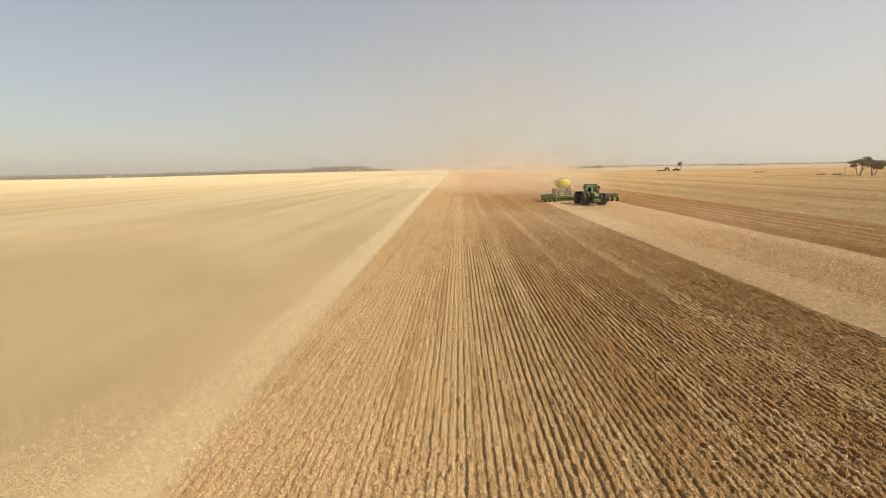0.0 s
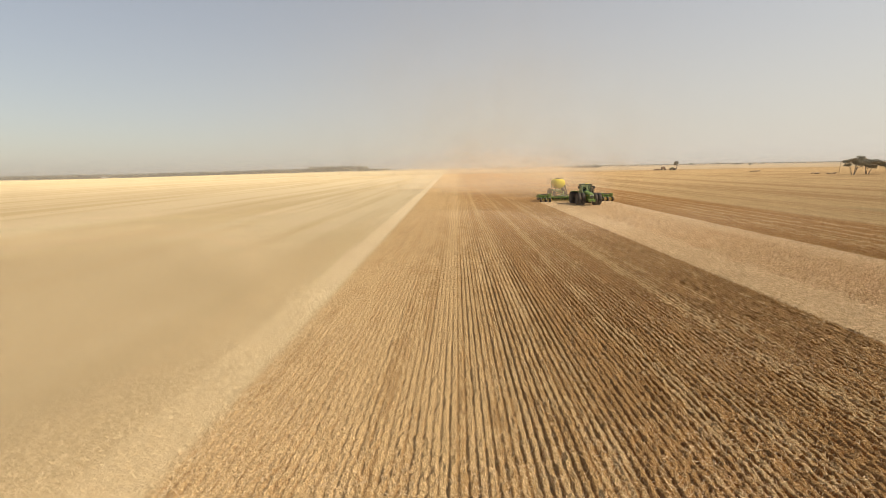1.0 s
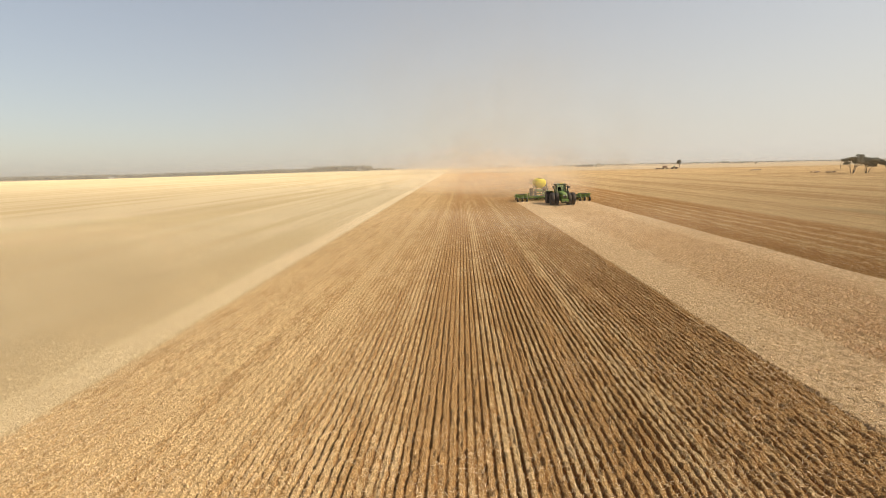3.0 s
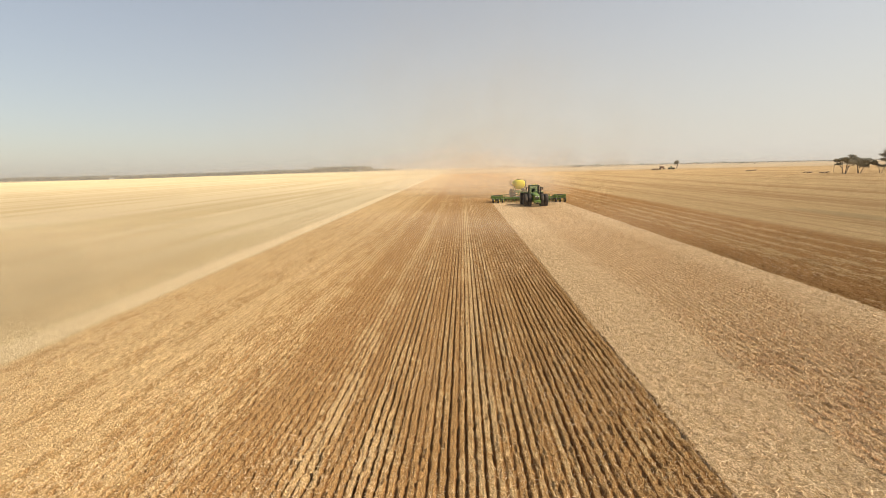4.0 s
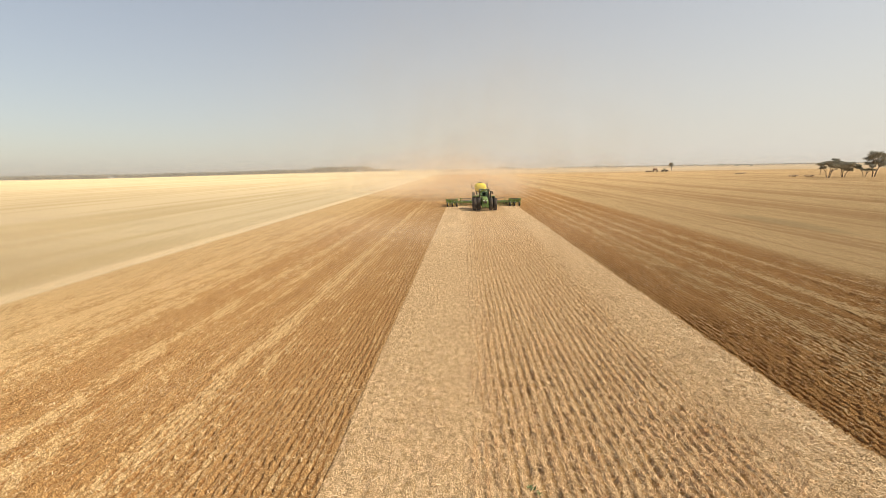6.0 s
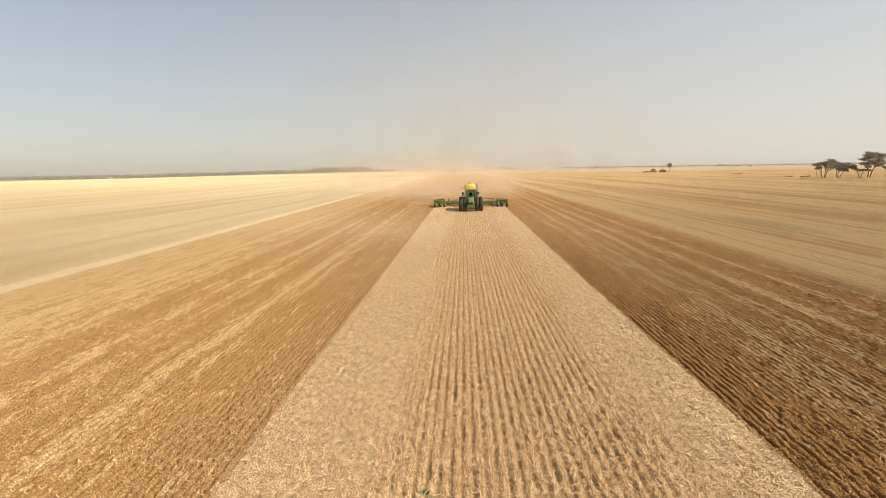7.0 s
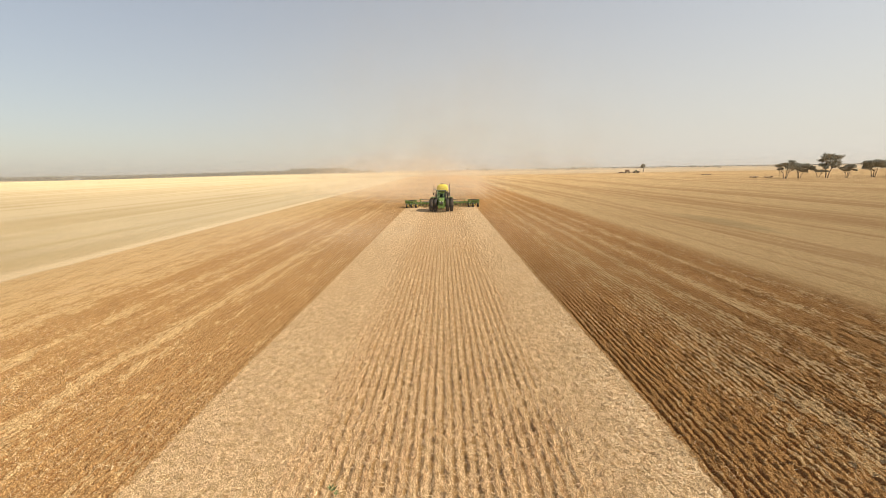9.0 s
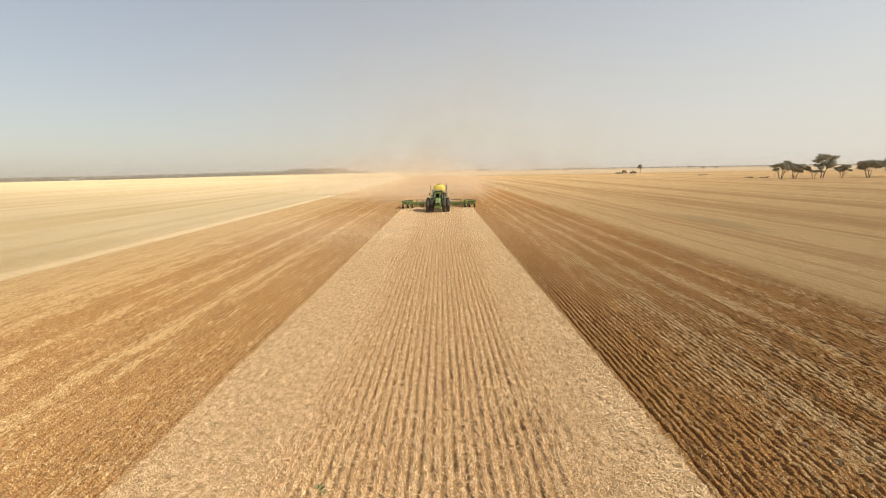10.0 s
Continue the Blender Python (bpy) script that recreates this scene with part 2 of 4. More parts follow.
def dust_material(name, colour, cloud, veil=(0.0, 1.0), size=0.1, lying=False, loose=0.0, most=0.243):
    """Thin airborne dust, partly see-through. cloud: strength, centre along x, half width, half height (or depth, where it lies
    over the ground); most: the thickest that it gets; veil: strength and height of an even haze; loose: height at which it has left the ground."""
    m = bpy.data.materials.new(name)
    m.use_nodes = True
    n, l = m.node_tree.nodes, m.node_tree.links
    n.remove(n["Principled BSDF"])
    where = n.new("ShaderNodeTexCoord").outputs["Object"]
    xyz = n.new("ShaderNodeSeparateXYZ")
    l.new(where, xyz.inputs[0])
    strength, middle, wide, high = cloud
    puffs = calc(n, l, "SUBTRACT", grain(n, l, where, (1, 1, 1), size, 4, 0.5), 0.5)
    u = calc(n, l, "DIVIDE", calc(n, l, "SUBTRACT", xyz.outputs[0], middle), wide)
    v = calc(n, l, "DIVIDE", xyz.outputs[1 if lying else 2], high)
    far = calc(n, l, "ADD", calc(n, l, "MULTIPLY", u, u), calc(n, l, "MULTIPLY", v, v))
    far = calc(n, l, "MULTIPLY_ADD", puffs, -2.6, far)
    a = calc(n, l, "MULTIPLY", calc(n, l, "EXPONENT", calc(n, l, "MULTIPLY", far, -1.0)), strength, clamp=True)
    if loose:
        a = calc(n, l, "MULTIPLY", a, ramp(n, l, xyz.outputs[2], 0.4, loose))
    if veil[0]:
        w = calc(n, l, "DIVIDE", xyz.outputs[2], veil[1])
        w = calc(n, l, "EXPONENT", calc(n, l, "MULTIPLY", calc(n, l, "MULTIPLY", w, w), -1.0))
        a = calc(n, l, "ADD", a, calc(n, l, "MULTIPLY", w, veil[0]))
    a = calc(n, l, "MAXIMUM", calc(n, l, "MINIMUM", a, most), 0.003)
    d, t = node(n, "ShaderNodeBsdfDiffuse", Color=(*colour, 1)), node(n, "ShaderNodeBsdfTranslucent", Color=(*colour, 1))
    facing = node(n, "ShaderNodeCombineXYZ", X=0.55, Y=-0.42, Z=0.72)
    l.new(facing.outputs[0], d.inputs["Normal"]), l.new(facing.outputs[0], t.inputs["Normal"])
    both, see, mix = node(n, "ShaderNodeMixShader", i0=0.2), n.new("ShaderNodeBsdfTransparent"), n.new("ShaderNodeMixShader")
    l.new(d.outputs[0], both.inputs[1]), l.new(t.outputs[0], both.inputs[2])
    l.new(a, mix.inputs[0]), l.new(see.outputs[0], mix.inputs[1]), l.new(both.outputs[0], mix.inputs[2])
    l.new(mix.outputs[0], n["Material Output"].inputs[0])
    return m


FIELD = field_material()
STRAW = straw_material("straw", (0.46, 0.265, 0.11), (0.92, 0.66, 0.37))
TRASH = straw_material("weathered_straw", (0.46, 0.28, 0.12), (0.90, 0.66, 0.38))
WINDROW = straw_material("bleached_straw", (0.58, 0.39, 0.19), (0.96, 0.75, 0.46))
GOLD = straw_material("golden_stubble", (0.66, 0.48, 0.24), (0.94, 0.76, 0.47))
WEED = leaf_material("green_weed", (0.10, 0.14, 0.04), (0.22, 0.26, 0.09))
GREEN = paint("green_paint", (0.06, 0.17, 0.02), 0.45, 0, 0.6, (0.40, 0.32, 0.115))
YELLOW = paint("yellow_paint", (0.80, 0.58, 0.02), 0.45, 0, 0.2)
TANK = paint("yellow_tank", (0.82, 0.66, 0.04), 0.5, 0, 0.25)
BLACK = paint("black_plastic", (0.02, 0.02, 0.02), 0.55, 0, 0.3)
TYRE = paint("tyre_rubber", (0.022, 0.021, 0.02), 0.85, 0, 0.25)
STEEL = paint("worn_steel", (0.25, 0.24, 0.22), 0.45, 0.8, 0.4)
SEAT = paint("dark_fabric", (0.05, 0.05, 0.055), 0.9, 0, 0.1)
BARK = bark_material()
# leaf colours lightened and greyed for the haze before the trees
HAZY_GUM = leaf_material("hazy_gum_leaves", (0.22, 0.205, 0.145), (0.42, 0.385, 0.28))
# distance haze is put into the pale colour of the far leaves
HAZY_FAR_GUM = leaf_material("hazy_far_gum_leaves", (0.19, 0.18, 0.14), (0.30, 0.285, 0.225))
WOOD = paint("grey_timber", (0.27, 0.19, 0.12), 0.9, 0, 0.2)
WHITE = paint("white_sheet_metal", (0.55, 0.54, 0.51), 0.5, 0, 0.15)
DARK_GREEN = paint("dark_green_paint", (0.02, 0.065, 0.015), 0.4, 0, 0.4)
ROOF = paint("grey_sheet_metal", (0.42, 0.42, 0.42), 0.45, 0.3, 0.2)


def glass_material():
    m, n, l, b = material("cab_glass", 0.03)
    b.inputs["Base Color"].default_value = (0.55, 0.72, 0.66, 1)
    b.inputs["Transmission Weight"].default_value = 1.0
    b.inputs["IOR"].default_value = 1.1
    return m


GLASS = glass_material()


def lamp_glass():
    m, n, l, b = material("lamp_lens", 0.1)
    b.inputs["Base Color"].default_value = (0.85, 0.86, 0.82, 1)
    return m


LENS = lamp_glass()

# ---- helpers for meshes ----
def part(name, bm, mat, parent=None, label="", smooth=False):
    me = bpy.data.meshes.new(name)
    bm.to_mesh(me)
    bm.free()
    me.materials.append(mat)
    if smooth:
        for p in me.polygons:
            p.use_smooth = True
    ob = new(name, me)
    ob.parent = parent
    if label:
        tagged(ob, label)
    return ob


def box(size, centre, bevel=0.02, taper=None, bm=None, turn=(0, 0, 0)):
    bm = bm or bmesh.new()
    g = bmesh.ops.create_cube(bm, size=1)
    v = g["verts"]
    bmesh.ops.scale(bm, vec=size, verts=v)
    if taper:                            # axis, factor x, factor y at the far end
        ax, fx, fy = taper
        others = [i for i in range(3) if i != ax]
        for p in v:
            if p.co[ax] > 0:
                p.co[others[0]] *= fx
                p.co[others[1]] *= fy
    if bevel:
        edges = list({e for p in v for e in p.link_edges})
        r = bmesh.ops.bevel(bm, geom=edges, offset=bevel, segments=2, affect="EDGES", profile=0.6)
        v = list({p for f in r["faces"] for p in f.verts} | {p for p in v if p.is_valid})
    bmesh.ops.transform(bm, matrix=pose(*centre, *turn), verts=v)
    return bm


def rod(a, b, r, r2=None, sides=10, bm=None):
    bm = bm or bmesh.new()
    a, b = Vector(a), Vector(b)
    m = Matrix.Translation((a + b) / 2) @ (b - a).to_track_quat("Z", "Y").to_matrix().to_4x4()
    bmesh.ops.create_cone(bm, cap_ends=True, segments=sides, radius1=r, radius2=r if r2 is None else r2, depth=(b - a).length, matrix=m)
    return bm


def lathe(profile, centre, axis="X", sides=28, bm=None):
    """A body of revolution: profile rows of (along, radius)."""
    bm = bm or bmesh.new()
    rings = []
    for along, r in profile:
        ring = []
        for i in range(sides):
            a = 2 * math.pi * i / sides
            p = (along, r * math.cos(a), r * math.sin(a)) if axis == "X" else (r * math.cos(a), r * math.sin(a), along)
            ring.append(bm.verts.new(Vector(p) + Vector(centre)))
        rings.append(ring)
    for p, q in zip(rings, rings[1:]):
        for i in range(sides):
            j = (i + 1) % sides
            bm.faces.new((p[i], p[j], q[j], q[i]))
    bm.faces.new(rings[0][::-1])
    bm.faces.new(rings[-1])
    bmesh.ops.recalc_face_normals(bm, faces=bm.faces)
    return bm


def thing(name, place, label, category, group="", turn=0.0):
    e = new(name)
    e.matrix_basis = pose(place[0], place[1], place[2] + float(fall(place[0])), 0, 0, turn)
    return tagged(e, label, category, group)


def sheet_mesh(name, verts, faces, mat, smooth=False):
    """A mesh from numpy arrays of places and of equal-sided faces."""
    me = bpy.data.meshes.new(name)
    k = faces.shape[1]
    me.vertices.add(len(verts))
    me.vertices.foreach_set("co", np.ascontiguousarray(verts, dtype=np.float32).ravel())
    me.loops.add(faces.size)
    me.loops.foreach_set("vertex_index", np.ascontiguousarray(faces, dtype=np.int32).ravel())
    me.polygons.add(len(faces))
    me.polygons.foreach_set("loop_start", np.arange(0, faces.size, k, dtype=np.int32))
    me.polygons.foreach_set("use_smooth", np.full(len(faces), smooth))
    me.update(calc_edges=True)
    me.materials.append(mat)
    return me


RNG = np.random.default_rng(7)
TABLE = np.random.default_rng(3).random((512, 512))


def lumps(x, y, size):
    """Smooth random heights from 0 to 1 with lumps of the given size."""
    u, v = x / size, y / size
    i, j = np.floor(u).astype(int), np.floor(v).astype(int)
    f, g = u - i, v - j
    f, g = f * f * (3 - 2 * f), g * g * (3 - 2 * g)
    at = lambda p, q: TABLE[p % 512, q % 512]
    return (at(i, j) * (1 - f) + at(i + 1, j) * f) * (1 - g) + (at(i, j + 1) * (1 - f) + at(i + 1, j + 1) * f) * g


def fall(x):
    """The broad, very gentle fall of the land to one side."""
    return -6.5e-6 * np.clip(-x, 0.0, 1400.0) ** 2


ROW_DEPTH = np.random.default_rng(11).random(4096)


def worked_mask(x, y):
    left = x > -20.2 - 0.018 * y
    strip = (x > 0) & (x < STRIP) & (y < DRILL_Y)
    return left & ~strip & (x < 64)


def strip_mask(x, y):
    return (x > 0) & (x < STRIP) & (y < DRILL_Y)


def height(x, y):
    """Height of the ground: furrows between ridges, clods, and soft swells in the straw mat."""
    row = np.floor(x / ROW + 0.5)
    off = x - row * ROW + 0.02 * (lumps(x * 0 + row * 3.7, y, 0.9) - 0.5) + 0.035 * (lumps(x * 0 + row * 7.1, y, 0.11) - 0.5)
    d = (0.04 + 0.08 * ROW_DEPTH[(row.astype(int) + 900) % 4096]) * (0.25 + 1.25 * lumps(row * ROW, y * 0.03, 0.7))
    d = d * (0.3 + 0.6 * lumps(row * 5.3 + 0 * x, y, 1.7) + 0.6 * lumps(row * 2.3 + 0 * x, y, 0.24) ** 1.5)
    d = d * np.interp(x, (-19, -15, -12, -9, -0.5, 1, 12, 13, 24, 27), (0.35, 0.6, 1.05, 1.15, 1.15, 1, 1.05, 1.0, 0.95, 0.35))
    groove = -d * np.exp(-(off / 0.026) ** 2) + 0.026 * np.exp(-((np.abs(off) - 0.065) / 0.025) ** 2) * lumps(row * 4.1 + 0 * x, y, 0.3)
    groove = groove * np.clip((60 - y) / 45, 0.4, 1)
    flat = np.clip((34 - y) / 23, 0.15, 1)
    clods = 0.12 * (lumps(x, y, 0.085) - 0.5) + 0.03 * (lumps(x + 50, y + 9, 0.37) - 0.5)
    w = worked_mask(x, y)
    inner = np.clip((x - 3.4) / 0.8, 0, 1) * np.clip((10.2 - x) / 1.4, 0, 1)
    s = strip_mask(x, y)
    ridge = 0.012 * inner * np.cos(2 * np.pi * (x / OLD_ROW)) + 0.04 * (lumps(x, y, 0.3) - 0.5) + 0.075 * (lumps(x + 7, y, 0.12) - 0.5) + 0.03
    pits = 0.5 - 0.5 * np.cos(2 * np.pi * x / OLD_ROW)
    ridge = ridge - 0.13 * inner * pits ** 3 * np.clip(lumps(np.floor(x / OLD_ROW) * 3.1, y, 0.14) - 0.45, 0, 1)
    swell = 0.05 * (lumps(x, y, 2.3) - 0.5)
    return np.where(w, groove + clods * flat, np.where(s, ridge * flat, 0.05 * (lumps(x, y, 0.2) - 0.5))) + swell

# ---- the ground, one sheet to the horizon ----
def spaced(a, b, step):
    return np.arange(a, b, step)


def growing(a, b, rate):
    k = int(math.log(b / a) / rate)
    return a * np.exp(np.linspace(0, math.log(b / a), k + 1))


def ground():
    xs = np.concatenate([-growing(50, 4800, 0.09)[::-1], spaced(-49.8, -21.9, 0.16), spaced(-21.75, -14.02, ROW / 8), spaced(-14.0, 0.3, ROW / 10), spaced(0.32, 12.0, 0.032), spaced(12.02, 20.0, ROW / 10), spaced(20.02, 26.0, ROW / 8), spaced(26.03, 28.05, ROW / 6), spaced(28.1, 44.0, ROW / 3), spaced(44.1, 64.8, 0.2), growing(65, 4800, 0.09)])
    ys = np.concatenate([-growing(4, 900, 0.4)[::-1], spaced(-3, 5.5, 0.5), spaced(5.55, 8.2, 0.075), growing(8.3, 90, 0.0116), growing(93, 4900, 0.045)])
    x, y = np.meshgrid(xs, ys)
    near = np.clip((105 - y) / 60, 0, 1) * np.clip((62 - np.abs(x)) / 4, 0, 1)
    z = height(x, y) * near + fall(x)
    verts = np.stack([x, y, z], -1).reshape(-1, 3)
    w, h = len(xs), len(ys)
    i = (np.arange(h - 1)[:, None] * w + np.arange(w - 1)[None]).ravel()
    faces = np.stack([i, i + 1, i + 1 + w, i + w], -1)
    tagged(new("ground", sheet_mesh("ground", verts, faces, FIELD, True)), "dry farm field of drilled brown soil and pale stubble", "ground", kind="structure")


def blades(name, x, y, length, width, lean, mat, label, category, up=0.0, z0=0.0):
    """Thin bent straws, one at each place; lean is the angle from the upright."""
    k = len(x)
    turn = RNG.random(k) * 2 * np.pi
    flat = np.stack([np.cos(turn), np.sin(turn), np.zeros(k)], -1)
    side = np.stack([-np.sin(turn), np.cos(turn), (RNG.random(k) - 0.5) * 1.4], -1)
    side /= np.linalg.norm(side, axis=1)[:, None]
    way = flat * np.sin(lean)[:, None] + np.array([0, 0, 1.0]) * np.cos(lean)[:, None]
    root = np.stack([x, y, height(x, y) + z0 + up], -1)
    tip = root + way * length[:, None]
    s = side * (width * 0.5)[:, None]
    v = np.stack([root - s, root + s, tip + s * 0.5, tip - s * 0.5], 1).reshape(-1, 3)
    f = np.arange(k * 4).reshape(-1, 4)
    return tagged(new(name, sheet_mesh(name, v, f, mat)), label, category, kind="stuff")


def scatter(k, x0, x1, y0, y1, power=1.6):
    """Places in a stretch of the field, thinning out with distance."""
    u = RNG.random(k)
    a, b = y0 ** (1 - power), y1 ** (1 - power)
    return x0 + (x1 - x0) * RNG.random(k), (a + (b - a) * u) ** (1 / (1 - power))


def straws():
    span = lambda k, a, b: a + (b - a) * RNG.random(k)
    # standing stubble in rows on the unworked strip
    x, y = scatter(110000, 3.2, 10.4, 4.8, 73)
    keep = RNG.random(len(x)) < (0.3 + 0.8 * lumps(x, y, 1.1) * (0.5 + lumps(x, y, 0.25))) * np.clip((10.6 - x) / 1.6, 0.2, 1)
    x, y = x[keep], y[keep]
    x = np.round(x / OLD_ROW) * OLD_ROW + RNG.normal(0, 0.03, len(x))
    k = len(x)
    blades("standing_stubble", x, y, span(k, 0.04, 0.11) * (0.8 + 0.012 * np.minimum(y, 32)), span(k, 0.010, 0.018) * (0.75 + 0.035 * np.minimum(y, 34)), span(k, 0.2, 1.1), STRAW, "pale straw-coloured cut stubble standing in rows", "stubble")
    # straw litter on the strip, thickest along both margins
    x, y = scatter(110000, 0.05, 12.15, 4.8, 73)
    keep = RNG.random(len(x)) < np.where(x < 3.8, 0.06, np.where(x > 9.2, 0.2, 0.10)) + 0.7 * lumps(x, y, 0.8) * lumps(x + 31, y, 0.3)
    x, y = x[keep], y[keep]
    k = len(x)
    blades("straw_litter", x, y, 0.05 + 0.18 * RNG.random(k) ** 2, span(k, 0.008, 0.015) * (0.75 + 0.035 * np.minimum(y, 34)), span(k, 1.15, 1.57), STRAW, "loose pale straw lying on the unworked strip", "straw", up=0.018)
    for middle, spread, k in ((11.5, 0.38, 13000), (1.4, 0.8, 3000)):
        _, y = scatter(k, 0, 1, 4.8, 73)
        x = np.clip(middle + RNG.normal(0, spread, k), 0.1, 12.1)
        keep = RNG.random(k) < 1.6 * lumps(x, y, 0.9) * lumps(x + 17, y, 0.35) + 0.1
        x, y = x[keep], y[keep]
        k = len(x)
        blades("straw_windrow", x, y, span(k, 0.06, 0.18), span(k, 0.009, 0.017) * (0.75 + 0.035 * np.minimum(y, 34)), span(k, 1.2, 1.5), WINDROW, "loose windrow of long bleached straw on the strip", "straw", up=0.03)
    # trash on worked ground, mostly on the ridges
    for k, x0, x1, y1, label in ((190000, -20.6, -0.05, 75, "broken straw trash between drilled furrows"), (130000, 12.3, 60, 80, "broken straw trash on dark drilled soil")):
        x, y = scatter(k, x0, x1, 4.8, y1)
        keep = RNG.random(k) < (0.05 + 2.0 * lumps(x, y * 0.15, 0.7) * lumps(x, y, 1.9) * lumps(x + 40, y, 0.33)) * np.clip(1.9 + x / 15, 0.8, 1)
        x, y = x[keep], y[keep]
        row = np.floor(x / ROW) + 0.5
        x = row * ROW + 0.028 + RNG.normal(0, 0.04, len(x))
        k = len(x)
        blades("straw_trash", x, y, 0.03 + 0.08 * RNG.random(k) ** 2, span(k, 0.007, 0.015) * (0.75 + 0.035 * np.minimum(y, 34)), span(k, 0.6, 1.5), TRASH, label, "straw", up=0.004)
    # straw standing out farther off, where the view is flat
    for k, x0, x1 in ((45000, -20.6, -0.05), (26000, 12.3, 40)):
        x, y = scatter(k, x0, x1, 22, 85, 1.2)
        keep = RNG.random(k) < 0.15 + 1.5 * lumps(x, y * 0.1, 0.8) * lumps(x, y, 2.7)
        x, y = x[keep], y[keep]
        k = len(x)
        blades("straw_trash", x, y, span(k, 0.05, 0.14), span(k, 0.016, 0.03), span(k, 1.0, 1.5), TRASH, "scattered pale straw trash on drilled soil", "straw")
    # cut straw along the edge of the golden field, then its stubble
    x, y = scatter(30000, -24.5, -19.9, 4.8, 80, 1.4)
    x = x - 0.018 * y
    k = len(x)
    blades("straw_litter", x, y, span(k, 0.04, 0.13), span(k, 0.008, 0.015) * (0.75 + 0.035 * np.minimum(y, 34)), span(k, 0.9, 1.5), GOLD, "pale cut straw along the edge of the golden field", "straw")
    x, y = scatter(55000, -60, -22, 4.8, 60, 1.6)
    x = x - 0.018 * y
    k = len(x)
    blades("tall_stubble", x, y, span(k, 0.04, 0.12), span(k, 0.009, 0.018) * (0.75 + 0.035 * np.minimum(y, 34)), span(k, 0.7, 1.45), GOLD, "golden uncut cereal stubble", "stubble")


def weed(x, y, size):
    bm = bmesh.new()
    z = float(height(np.array([x]), np.array([y]))[0])
    for i in range(26):
        a, t = random.uniform(0, 6.28), random.uniform(0.2, 1.1)
        l = size * random.uniform(0.5, 1)
        way = Vector((math.cos(a) * math.sin(t), math.sin(a) * math.sin(t), math.cos(t)))
        s = Vector((-math.sin(a), math.cos(a), 0.2)) * 0.014
        p = Vector((random.gauss(0, 0.03), random.gauss(0, 0.03), 0))
        v = [bm.verts.new(q) for q in (p - s, p + s, p + way * l * 0.6 + s, p + way * l, p + way * l * 0.6 - s)]
        bm.faces.new(v)
    ob = part("weed", bm, WEED)
    ob.location = (x, y, z)
    tagged(ob, "small green weed growing among the straw", "weed", "weeds")


# ---- machines ----
def wheel(parent, x, y, r, w, rim_mat):
    """A lugged tyre with its rim."""
    k = 22
    t = part("tyre", lathe([(-w / 2, r * 0.6), (-w / 2, r * 0.86), (-w * 0.42, r * 0.95), (0, r * 0.975), (w * 0.42, r * 0.95), (w / 2, r * 0.86), (w / 2, r * 0.6)], (0, 0, 0), sides=36), TYRE, None, smooth=True)
    bm = bmesh.new()
    for i in range(k):
        for s in (-1, 1):
            a = 2 * math.pi * (i + (0.5 if s > 0 else 0)) / k
            g = box((w * 0.46, 0.06, 0.07), (s * w * 0.23, 0, r * 0.965), 0.012, turn=(0, 0, s * 28))
            bmesh.ops.transform(g, matrix=pose(0, 0, 0, math.degrees(a)), verts=g.verts)
            me = bpy.data.meshes.new("tmp")
            g.to_mesh(me)
            g.free()
            bm.from_mesh(me)
            bpy.data.meshes.remove(me)
    part("tread", bm, TYRE, t)
    part("rim", lathe([(-w * 0.36, r * 0.61), (-w * 0.3, r * 0.56), (-w * 0.08, r * 0.5), (-w * 0.05, r * 0.2), (0, r * 0.19), (w * 0.05, r * 0.2), (w * 0.08, r * 0.5), (w * 0.3, r * 0.56), (w * 0.36, r * 0.61)], (0, 0, 0), sides=28), rim_mat, t, "painted rim", smooth=True)
    t.name = "wheel"
    t.parent = parent
    t.location = (x, y, r)
    return t


